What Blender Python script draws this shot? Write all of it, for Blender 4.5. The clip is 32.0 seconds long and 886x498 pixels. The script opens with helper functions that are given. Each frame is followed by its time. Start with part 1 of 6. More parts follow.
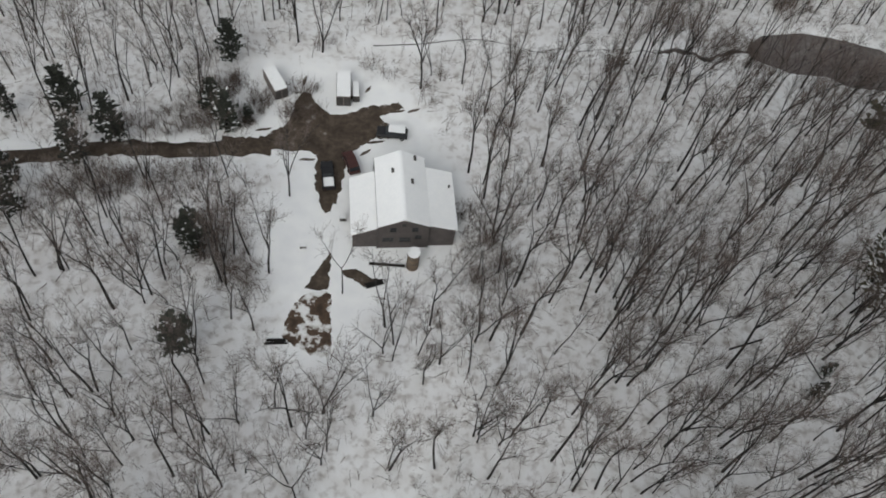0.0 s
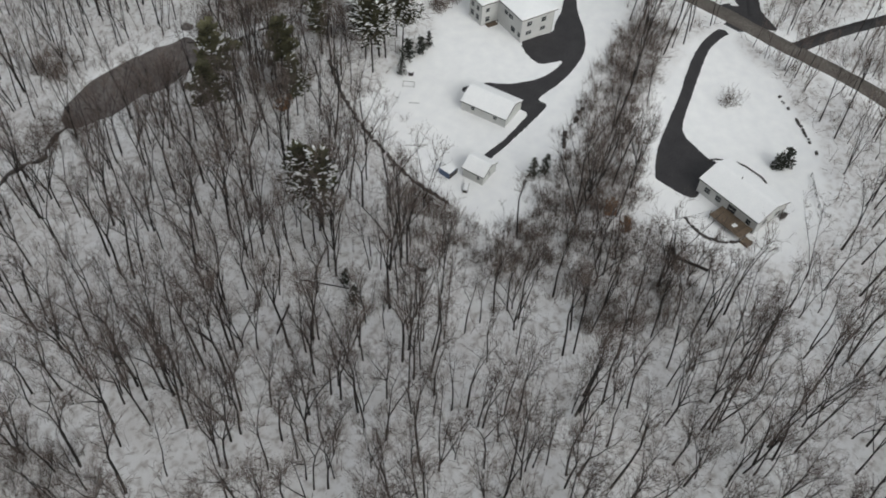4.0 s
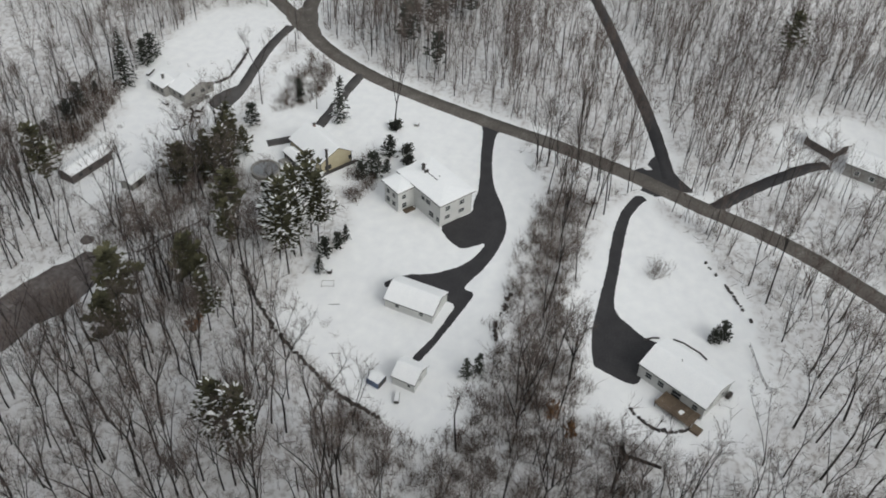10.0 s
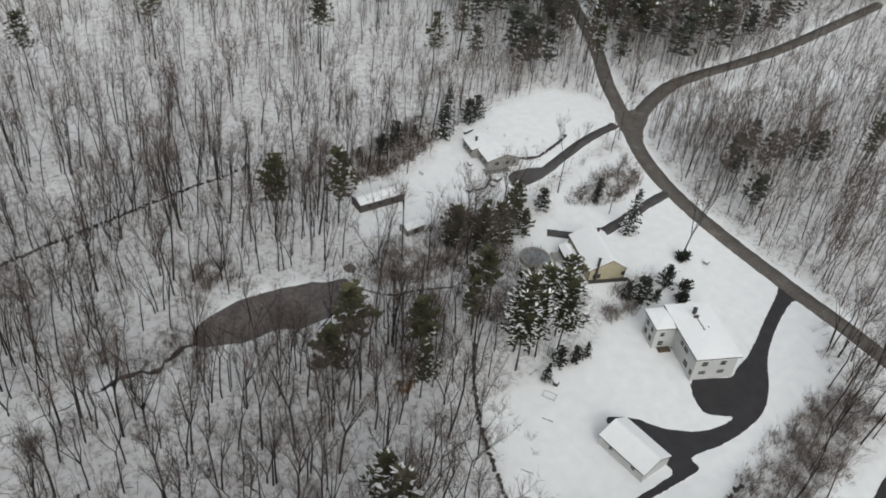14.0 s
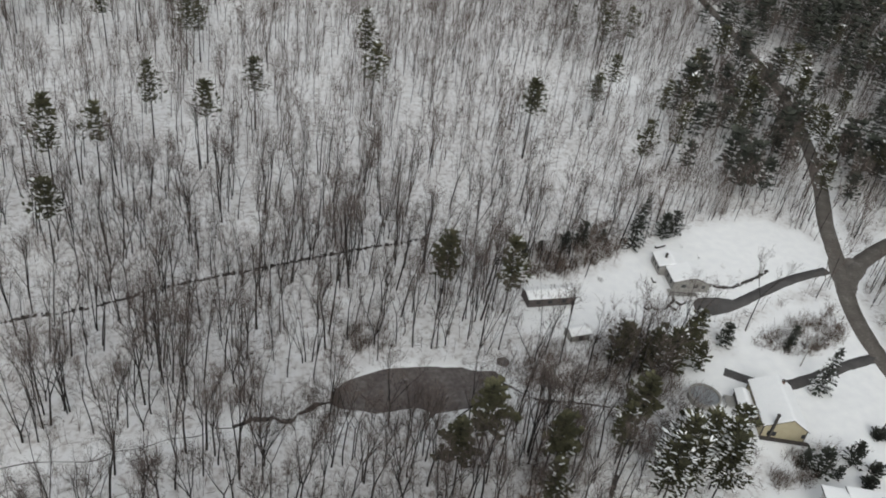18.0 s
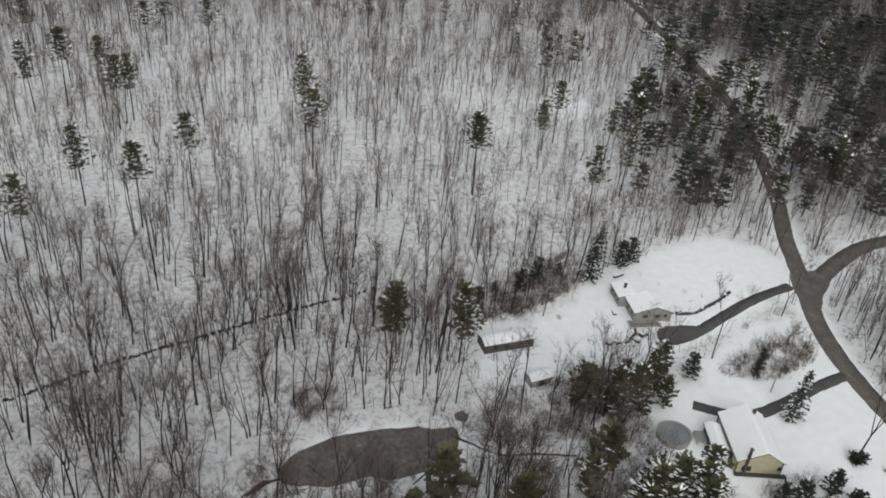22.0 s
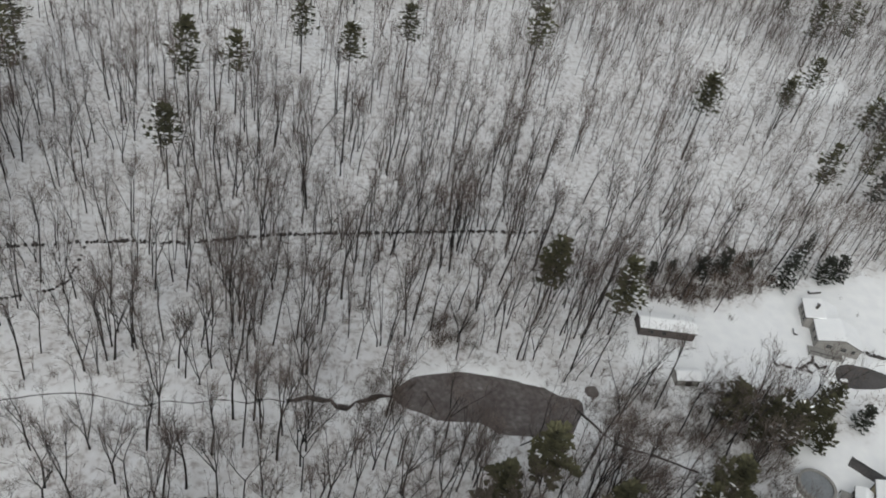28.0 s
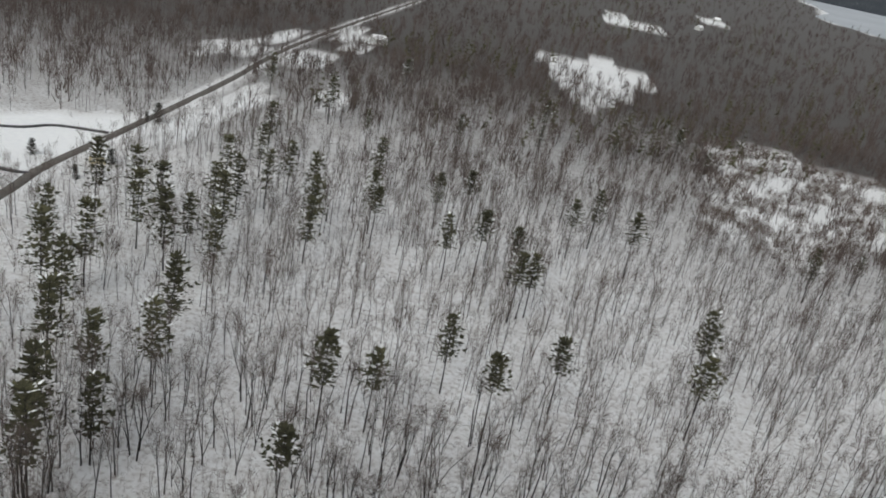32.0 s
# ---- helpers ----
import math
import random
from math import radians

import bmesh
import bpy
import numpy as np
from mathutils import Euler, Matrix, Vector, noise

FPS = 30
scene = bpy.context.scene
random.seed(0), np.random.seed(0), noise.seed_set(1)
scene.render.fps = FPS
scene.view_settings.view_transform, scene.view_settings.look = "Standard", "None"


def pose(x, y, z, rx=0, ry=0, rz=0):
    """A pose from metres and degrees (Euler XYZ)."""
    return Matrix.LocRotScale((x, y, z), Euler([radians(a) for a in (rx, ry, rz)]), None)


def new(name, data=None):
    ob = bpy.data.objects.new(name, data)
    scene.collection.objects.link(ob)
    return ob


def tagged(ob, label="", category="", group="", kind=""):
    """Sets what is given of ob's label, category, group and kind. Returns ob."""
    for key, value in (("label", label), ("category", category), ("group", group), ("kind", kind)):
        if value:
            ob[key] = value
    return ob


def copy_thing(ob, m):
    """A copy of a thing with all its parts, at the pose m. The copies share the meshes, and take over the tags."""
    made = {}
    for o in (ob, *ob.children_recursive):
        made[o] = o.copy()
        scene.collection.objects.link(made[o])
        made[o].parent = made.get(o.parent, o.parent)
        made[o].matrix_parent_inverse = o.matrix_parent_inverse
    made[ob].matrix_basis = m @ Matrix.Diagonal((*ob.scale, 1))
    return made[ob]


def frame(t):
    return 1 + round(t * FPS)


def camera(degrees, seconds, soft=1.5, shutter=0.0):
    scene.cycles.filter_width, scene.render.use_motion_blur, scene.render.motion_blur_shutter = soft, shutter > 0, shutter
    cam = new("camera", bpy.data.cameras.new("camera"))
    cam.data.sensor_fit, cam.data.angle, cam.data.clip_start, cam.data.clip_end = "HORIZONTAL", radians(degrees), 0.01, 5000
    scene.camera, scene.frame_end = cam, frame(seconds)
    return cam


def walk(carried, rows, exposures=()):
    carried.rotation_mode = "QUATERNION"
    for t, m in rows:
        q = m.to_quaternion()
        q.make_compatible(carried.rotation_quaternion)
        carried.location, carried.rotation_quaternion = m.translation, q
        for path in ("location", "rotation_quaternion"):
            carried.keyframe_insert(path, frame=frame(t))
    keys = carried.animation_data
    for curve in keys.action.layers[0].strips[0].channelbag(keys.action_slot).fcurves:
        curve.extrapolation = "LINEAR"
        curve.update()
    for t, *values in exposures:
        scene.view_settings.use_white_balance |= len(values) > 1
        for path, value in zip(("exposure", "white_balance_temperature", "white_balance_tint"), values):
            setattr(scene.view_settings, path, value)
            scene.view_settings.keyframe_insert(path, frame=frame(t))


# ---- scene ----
cam = camera(56.0, 32.0, soft=1.8)
# seconds, place in metres, turn in degrees
PATH = [
    (0, -12.87, -15.46, 109.68, 31.80, -6.13, -0.92),
    (0.5, -11.10, -16.81, 109.69, 29.48, -5.77, 0.02),
    (1, -9.29, -18.02, 109.65, 30.10, -5.28, -1.37),
    (1.5, -7.53, -18.87, 110.05, 31.92, -4.49, -10.83),
    (2, -6.45, -19.45, 110.66, 33.94, -3.16, -28.08),
    (2.5, -7.12, -19.94, 111.72, 35.53, -2.37, -41.31),
    (3, -8.80, -19.92, 111.57, 37.58, -2.00, -51.23),
    (3.5, -10.41, -19.31, 111.29, 38.90, -1.77, -59.21),
    (5.5, -8.92, -18.78, 112.51, 42.61, -2.51, -58.79),
    (6, -7.74, -18.13, 112.93, 43.40, -2.57, -58.28),
    (6.5, -6.47, -17.44, 113.35, 44.54, -2.78, -57.36),
    (7, -5.09, -16.73, 113.75, 45.05, -2.88, -56.81),
    (7.5, -3.61, -15.99, 114.12, 45.67, -3.03, -55.45),
    (8, -2.03, -15.25, 114.42, 46.18, -3.29, -55.36),
    (8.5, -0.33, -14.48, 114.67, 46.86, -2.76, -60.23),
    (9, 1.49, -13.66, 114.90, 47.71, -2.30, -65.93),
    (9.5, 3.37, -12.83, 115.13, 48.34, -1.98, -67.42),
    (10, 5.22, -12.08, 115.38, 48.55, -2.30, -66.47),
    (10.5, 7.00, -11.46, 115.57, 48.70, -2.50, -63.83),
    (11, 8.66, -11.03, 115.68, 48.50, -4.52, -48.83),
    (11.5, 10.23, -10.78, 115.69, 47.72, -6.58, -32.38),
    (12, 11.68, -10.67, 115.59, 47.92, -7.25, -30.11),
    (12.5, 13.01, -10.66, 115.41, 49.26, -6.87, -34.24),
    (13, 14.26, -10.66, 115.16, 50.60, -5.89, -37.97),
    (13.5, 15.46, -10.61, 114.86, 51.30, -5.72, -38.89),
    (14, 16.64, -10.50, 114.50, 52.17, -5.37, -39.15),
    (14.5, 17.76, -10.36, 114.10, 53.01, -5.44, -38.50),
    (16.5, 20.67, -9.08, 111.67, 56.60, -5.69, -37.75),
    (17, 21.73, -8.34, 111.49, 56.48, -6.26, -32.69),
    (17.5, 22.78, -7.61, 111.42, 55.94, -7.71, -22.74),
    (18, 23.68, -6.92, 111.54, 56.29, -7.69, -21.71),
    (18.5, 24.44, -6.21, 111.77, 57.02, -7.22, -24.21),
    (19, 25.19, -5.44, 112.03, 57.45, -6.77, -25.50),
    (19.5, 26.10, -4.62, 112.24, 57.75, -6.36, -25.71),
    (20, 27.21, -3.79, 112.37, 57.70, -6.19, -24.85),
    (20.5, 28.48, -3.01, 112.40, 57.81, -5.89, -24.16),
    (21, 29.83, -2.29, 112.31, 58.02, -5.18, -25.83),
    (21.5, 31.32, -1.54, 112.07, 58.29, -4.73, -26.60),
    (22, 32.97, -0.79, 111.70, 58.59, -4.65, -25.73),
    (22.5, 34.68, -0.10, 111.29, 58.78, -4.49, -24.94),
    (23, 36.30, 0.51, 110.94, 59.01, -4.48, -24.57),
    (23.5, 37.63, 1.08, 110.73, 53.47, -4.49, -26.23),
    (24, 38.75, 1.78, 110.74, 42.72, -4.63, -27.67),
    (24.5, 39.53, 2.47, 110.95, 38.67, -5.79, -24.03),
    (25, 40.25, 3.19, 111.28, 37.00, -9.78, -8.89),
    (25.5, 40.93, 3.83, 111.68, 36.46, -12.36, 3.46),
    (27.5, 40.78, 6.03, 113.13, 41.09, -9.93, -3.70),
    (28, 40.50, 7.23, 113.37, 49.84, -9.69, -5.41),
    (28.1, 40.44, 7.48, 113.41, 53.87, -9.56, -5.93),
    (28.2, 40.39, 7.72, 113.45, 57.53, -9.33, -6.78),
    (28.3, 40.34, 7.97, 113.49, 60.70, -9.12, -7.45),
    (28.5, 40.24, 8.48, 113.56, 65.45, -8.93, -8.50),
    (29, 40.07, 9.97, 113.65, 70.42, -8.67, -8.68),
    (29.5, 40.07, 12.11, 113.68, 71.68, -8.43, -8.98),
    (30, 40.20, 14.92, 113.78, 71.11, -8.57, -7.09),
    (30.5, 40.55, 18.20, 114.01, 68.71, -9.86, 1.80),
    (31, 40.91, 21.63, 114.34, 66.98, -10.63, 7.98),
    (31.5, 41.11, 25.06, 114.75, 66.57, -11.13, 8.98),
    (32, 41.14, 28.41, 115.14, 66.86, -10.81, 7.02),
]
EXPOSURES = [(0.0, 0.25, 6550, 6), (3.5, 0.25, 6540, 6), (23.0, 0.25, 6540, 6), (32.0, 0.17, 6540, 6)]
walk(cam, [(t, pose(x, y, z, rx, ry, rz)) for t, x, y, z, rx, ry, rz in PATH], EXPOSURES)

# ---- daylight: a thin overcast with a soft sun ----
SUN_UP, SUN_TURN = 38.0, 205.0
world = bpy.data.worlds.new("overcast_sky")
scene.world = world
world.use_nodes = True
wn = world.node_tree.nodes
sky = wn.new("ShaderNodeTexSky")
sky.sky_type, sky.sun_disc = "NISHITA", False
sky.sun_elevation, sky.sun_rotation = radians(SUN_UP), radians(SUN_TURN)
sky.air_density, sky.dust_density = 1.0, 1.6
grey = wn.new("ShaderNodeHueSaturation")
grey.inputs["Saturation"].default_value = 0.2
world.node_tree.links.new(sky.outputs[0], grey.inputs["Color"])
world.node_tree.links.new(grey.outputs[0], wn["Background"].inputs["Color"])
wn["Background"].inputs["Strength"].default_value = 0.15
sun = new("sun", bpy.data.lights.new("sun", "SUN"))
sun.data.energy, sun.data.angle, sun.data.color = 0.6, radians(40), (1.0, 0.98, 0.95)
sun.matrix_world = pose(0, 0, 300, 90 - SUN_UP, 0, 180 - SUN_TURN)


# ---- materials ----
def material(name, stops, scale=1.0, fine=12.0, rough=0.8, bump=0.3, depth=0.05, metal=0.0, per_object=0.0, per_island=0.0, mix=0.5):
    """Two scales of noise through a ramp of colours, with relief. stops: (place, (r, g, b)), ..."""
    m = bpy.data.materials.new(name)
    m.use_nodes = True
    n, link = m.node_tree.nodes, m.node_tree.links.new
    bsdf = n["Principled BSDF"]
    bsdf.inputs["Roughness"].default_value, bsdf.inputs["Metallic"].default_value = rough, metal
    bsdf.inputs["Specular IOR Level"].default_value = 0.25
    co = n.new("ShaderNodeTexCoord")
    big, small = n.new("ShaderNodeTexNoise"), n.new("ShaderNodeTexNoise")
    big.inputs["Scale"].default_value, small.inputs["Scale"].default_value = scale, scale * fine
    big.inputs["Detail"].default_value, small.inputs["Detail"].default_value = 4, 3
    blend = n.new("ShaderNodeMix")
    blend.inputs["Factor"].default_value = mix
    for tex in (big, small):
        link(co.outputs["Object"], tex.inputs["Vector"])
    link(big.outputs["Fac"], blend.inputs["A"]), link(small.outputs["Fac"], blend.inputs["B"])
    ramp = n.new("ShaderNodeValToRGB")
    while len(ramp.color_ramp.elements) < len(stops):
        ramp.color_ramp.elements.new(0.5)
    for e, (at, colour) in zip(ramp.color_ramp.elements, stops):
        e.position, e.color = at, (*colour, 1)
    link(blend.outputs[0], ramp.inputs[0])
    out = ramp.outputs[0]
    for amount, node, socket in ((per_object, "ShaderNodeObjectInfo", "Random"), (per_island, "ShaderNodeNewGeometry", "Random Per Island")):
        if amount:
            info, spread, hsv = n.new(node), n.new("ShaderNodeMapRange"), n.new("ShaderNodeHueSaturation")
            spread.inputs["To Min"].default_value, spread.inputs["To Max"].default_value = 1 - amount, 1 + amount
            link(info.outputs[socket], spread.inputs["Value"]), link(spread.outputs[0], hsv.inputs["Value"]), link(out, hsv.inputs["Color"])
            out = hsv.outputs[0]
    link(out, bsdf.inputs["Base Color"])
    if bump:
        b = n.new("ShaderNodeBump")
        b.inputs["Strength"].default_value, b.inputs["Distance"].default_value = bump, depth
        link(small.outputs["Fac"], b.inputs["Height"]), link(b.outputs[0], bsdf.inputs["Normal"])
    return m


def snow_ground():
    """Snow, with leaf litter and twigs showing through it where the mesh's 'litter' says woods."""
    m = bpy.data.materials.new("snow_ground")
    m.use_nodes = True
    n, link = m.node_tree.nodes, m.node_tree.links.new
    bsdf = n["Principled BSDF"]
    bsdf.inputs["Roughness"].default_value = 0.75
    co, at = n.new("ShaderNodeTexCoord"), n.new("ShaderNodeAttribute")
    at.attribute_name = "litter"
    tex = []
    for scale, detail in ((0.07, 4), (0.4, 5), (6.0, 5), (0.8, 6)):
        t = n.new("ShaderNodeTexNoise")
        t.inputs["Scale"].default_value, t.inputs["Detail"].default_value = scale, detail
        link(co.outputs["Object"], t.inputs["Vector"])
        tex.append(t)

    def maths(op, a, b):
        q = n.new("ShaderNodeMath")
        q.operation = op
        for s, v in zip(q.inputs, (a, b)):
            if isinstance(v, (int, float)):
                s.default_value = v
            else:
                link(v, s)
        return q.outputs[0]

    mix = maths("ADD", maths("MULTIPLY", tex[0].outputs["Fac"], 0.5), maths("ADD", maths("MULTIPLY", tex[1].outputs["Fac"], 0.8), maths("MULTIPLY", tex[2].outputs["Fac"], 0.35)))
    spread = n.new("ShaderNodeMapRange")
    spread.inputs["From Min"].default_value, spread.inputs["From Max"].default_value = 0.66, 1.06
    link(mix, spread.inputs["Value"])
    fleck = n.new("ShaderNodeMapRange")
    fleck.inputs["From Min"].default_value, fleck.inputs["From Max"].default_value = 0.5, 0.72
    link(tex[3].outputs["Fac"], fleck.inputs["Value"])
    # leaf litter and flecks, plus a slight even grey painting shade under trees
    fac = maths("MULTIPLY", maths("ADD", maths("ADD", maths("MULTIPLY", spread.outputs[0], 0.42), 0.06), maths("MULTIPLY", fleck.outputs[0], 0.42)), at.outputs["Fac"])
    white, litter = n.new("ShaderNodeValToRGB"), n.new("ShaderNodeValToRGB")
    for ramp, lo, hi in ((white, (0.83, 0.832, 0.84), (0.9, 0.9, 0.895)), (litter, (0.14, 0.108, 0.092), (0.37, 0.32, 0.295))):
        ramp.color_ramp.elements[0].color, ramp.color_ramp.elements[1].color = (*lo, 1), (*hi, 1)
        ramp.color_ramp.elements[0].position, ramp.color_ramp.elements[1].position = 0.3, 0.7
    link(tex[1].outputs["Fac"], white.inputs[0]), link(tex[2].outputs["Fac"], litter.inputs[0])
    blend = n.new("ShaderNodeMix")
    blend.data_type = "RGBA"
    link(fac, blend.inputs["Factor"]), link(white.outputs[0], blend.inputs["A"]), link(litter.outputs[0], blend.inputs["B"])
    # far off, the floor darkens to brown, for undergrowth and crowns not built
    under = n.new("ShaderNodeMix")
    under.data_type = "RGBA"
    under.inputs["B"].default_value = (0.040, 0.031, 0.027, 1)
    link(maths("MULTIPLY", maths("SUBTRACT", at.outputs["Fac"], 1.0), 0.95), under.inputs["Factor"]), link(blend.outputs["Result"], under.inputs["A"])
    link(under.outputs["Result"], bsdf.inputs["Base Color"])
    b = n.new("ShaderNodeBump")
    b.inputs["Strength"].default_value, b.inputs["Distance"].default_value = 0.25, 0.1
    link(mix, b.inputs["Height"]), link(b.outputs[0], bsdf.inputs["Normal"])
    return m


SNOW_GROUND = snow_ground()
SNOW = material("snow", ((0.3, (0.84, 0.845, 0.855)), (0.7, (0.9, 0.9, 0.9))), 0.8, 4, 0.7, 0.12, 0.03)
ROAD = material("salted_asphalt", ((0.3, (0.085, 0.075, 0.066)), (0.55, (0.14, 0.125, 0.112)), (0.75, (0.26, 0.245, 0.23))), 0.25, 8, 0.75, 0.2)
DRIVE = material("wet_asphalt", ((0.3, (0.028, 0.027, 0.029)), (0.7, (0.055, 0.052, 0.054))), 0.3, 10, 0.6, 0.2)
GREY_DRIVE = material("worn_asphalt", ((0.3, (0.05, 0.047, 0.046)), (0.7, (0.115, 0.108, 0.105))), 0.3, 10, 0.7, 0.2)
DIRT = material("muddy_gravel", ((0.3, (0.034, 0.025, 0.018)), (0.5, (0.072, 0.054, 0.040)), (0.62, (0.105, 0.082, 0.064)), (0.72, (0.34, 0.32, 0.30))), 0.34, 4, 0.8, 0.4, mix=0.3)
SOIL = material("garden_soil", ((0.36, (0.05, 0.034, 0.024)), (0.50, (0.10, 0.066, 0.045)), (0.535, (0.6, 0.58, 0.56)), (0.6, (0.8, 0.8, 0.8))), 0.42, 3, 0.8, 0.5, mix=0.35)
BARK = material("bark", ((0.3, (0.010, 0.009, 0.0085)), (0.7, (0.034, 0.030, 0.028))), 1.5, 8, 0.9, 0.5, 0.03, per_object=0.3, per_island=0.2)
TWIG = material("twigs", ((0.3, (0.08, 0.063, 0.055)), (0.7, (0.19, 0.153, 0.136))), 0.5, 6, 0.9, 0, per_object=0.25, per_island=0.25)
# lighter copy of the bark: the faded contrast of far trunks put into colour
PALED_BARK = material("paled_bark", ((0.3, (0.03, 0.026, 0.025)), (0.7, (0.085, 0.074, 0.070))), 0.02, 20, 0.9, 0, per_island=0.35)
FAR_TWIG = material("far_twigs", ((0.35, (0.062, 0.048, 0.042)), (0.65, (0.118, 0.090, 0.080))), 0.006, 4, 0.9, 0, per_island=0.15, mix=0.2)
BRUSH = material("brushwood", ((0.3, (0.075, 0.056, 0.046)), (0.7, (0.165, 0.127, 0.106))), 0.3, 6, 0.9, 0, per_island=0.3)
PINE = material("pine_needles", ((0.3, (0.030, 0.031, 0.017)), (0.7, (0.105, 0.098, 0.055))), 0.6, 5, 0.8, 0, per_object=0.25, per_island=0.3)
SPRUCE = material("spruce_needles", ((0.3, (0.024, 0.027, 0.021)), (0.7, (0.066, 0.07, 0.056))), 0.6, 5, 0.8, 0, per_object=0.25, per_island=0.3)
RUST = material("dead_oak_leaves", ((0.3, (0.12, 0.06, 0.03)), (0.7, (0.26, 0.14, 0.07))), 0.6, 5, 0.9, 0, per_island=0.3)
ICE = material("pond_ice", ((0.3, (0.07, 0.058, 0.054)), (0.48, (0.12, 0.103, 0.098)), (0.62, (0.18, 0.162, 0.156)), (0.74, (0.4, 0.39, 0.39))), 0.16, 7, 0.4, 0.15, 0.02)
# woods on the far hills, the blue of distant haze mixed into the colour
HAZED_WOODS = material("hazed_woods_cover", ((0.35, (0.028, 0.034, 0.042)), (0.6, (0.05, 0.056, 0.065)), (0.8, (0.2, 0.21, 0.22))), 0.012, 9, 0.9, 0.5, 3.0)
LAKE_ICE = material("lake_ice", ((0.3, (0.30, 0.32, 0.35)), (0.7, (0.42, 0.44, 0.47))), 0.004, 6, 0.5, 0)
STREAM = material("stream_water", ((0.3, (0.02, 0.017, 0.015)), (0.7, (0.06, 0.05, 0.045))), 0.6, 6, 0.3, 0.3, 0.03)
STONE = material("wall_stone", ((0.3, (0.02, 0.018, 0.017)), (0.6, (0.065, 0.058, 0.055)), (0.8, (0.3, 0.3, 0.3))), 1.5, 5, 0.9, 0.5, 0.03, per_object=0.3, per_island=0.3)
WHITE_WALL = material("white_clapboard", ((0.3, (0.46, 0.46, 0.45)), (0.7, (0.58, 0.58, 0.565))), 0.5, 10, 0.6, 0.1, 0.01)
BROWN_WALL = material("brown_boards", ((0.3, (0.06, 0.052, 0.05)), (0.7, (0.11, 0.096, 0.092))), 0.7, 8, 0.8, 0.2, 0.01)
TAN_WALL = material("tan_clapboard", ((0.3, (0.34, 0.30, 0.20)), (0.7, (0.45, 0.40, 0.28))), 0.7, 8, 0.7, 0.15, 0.01)
GREY_WALL = material("grey_shingle", ((0.3, (0.20, 0.19, 0.18)), (0.7, (0.36, 0.35, 0.33))), 0.8, 8, 0.8, 0.2, 0.01)
TRIM = material("white_trim", ((0.3, (0.68, 0.68, 0.67)), (0.7, (0.8, 0.8, 0.79))), 1, 6, 0.5, 0)
DARK_TRIM = material("dark_trim", ((0.3, (0.04, 0.036, 0.034)), (0.7, (0.08, 0.072, 0.068))), 1, 6, 0.6, 0)
DECK = material("deck_boards", ((0.3, (0.09, 0.066, 0.047)), (0.7, (0.19, 0.145, 0.105))), 0.8, 8, 0.8, 0.2, 0.01, per_object=0.2)
GLASS = material("window_glass", ((0.3, (0.02, 0.023, 0.026)), (0.7, (0.05, 0.055, 0.06))), 0.6, 3, 0.08, 0)
BRICK = material("chimney_brick", ((0.3, (0.10, 0.06, 0.05)), (0.7, (0.2, 0.12, 0.10))), 2, 6, 0.9, 0.3, 0.01)
BLACK_PAINT = material("black_car_paint", ((0.3, (0.012, 0.012, 0.014)), (0.7, (0.03, 0.03, 0.032))), 1, 5, 0.3, 0)
RED_PAINT = material("dull_red_paint", ((0.3, (0.045, 0.02, 0.018)), (0.7, (0.085, 0.036, 0.032))), 1, 5, 0.5, 0)
BLUE_PAINT = material("blue_tarpaulin", ((0.3, (0.06, 0.09, 0.16)), (0.7, (0.11, 0.15, 0.24))), 1, 5, 0.5, 0.2)
CONTAINER = material("container_steel", ((0.3, (0.14, 0.12, 0.11)), (0.7, (0.24, 0.21, 0.19))), 1, 8, 0.6, 0.2, 0.01)
TYRE = material("tyre_rubber", ((0.3, (0.012, 0.012, 0.012)), (0.7, (0.03, 0.03, 0.03))), 3, 5, 0.9, 0)
POOL_COVER = material("pool_cover", ((0.3, (0.16, 0.17, 0.18)), (0.7, (0.27, 0.28, 0.29))), 0.5, 6, 0.5, 0.1)


# ---- mesh helpers ----
def flat_mesh(name, verts, tris, mat, smooth=False):
    """A mesh from arrays of corners and triangles."""
    me = bpy.data.meshes.new(name)
    v, t = np.asarray(verts, np.float32), np.asarray(tris, np.int32)
    me.vertices.add(len(v))
    me.vertices.foreach_set("co", v.ravel())
    me.loops.add(t.size)
    me.loops.foreach_set("vertex_index", t.ravel())
    me.polygons.add(len(t))
    me.polygons.foreach_set("loop_start", np.arange(0, t.size, t.shape[1], dtype=np.int32))
    me.update(calc_edges=True)
    if mat:
        me.materials.append(mat)
    if smooth:
        me.polygons.foreach_set("use_smooth", np.ones(len(t), bool))
    return me


def mesh_of(name, bm, mat):
    me = bpy.data.meshes.new(name)
    bm.to_mesh(me)
    bm.free()
    me.materials.append(mat)
    return me


def part(name, bm, mat, parent, label=""):
    """Links a bmesh, or a ready mesh, as one object under a thing or a part."""
    ob = new(name, mesh_of(name, bm, mat) if isinstance(bm, bmesh.types.BMesh) else bm)
    ob.parent = parent
    return tagged(ob, label)


def thing(name, label, category, x=0.0, y=0.0, z=0.0, turn=0.0, group="", kind=""):
    ob = new(name)
    ob.matrix_world = pose(x, y, z, 0, 0, turn)
    return tagged(ob, label, category, group, kind)


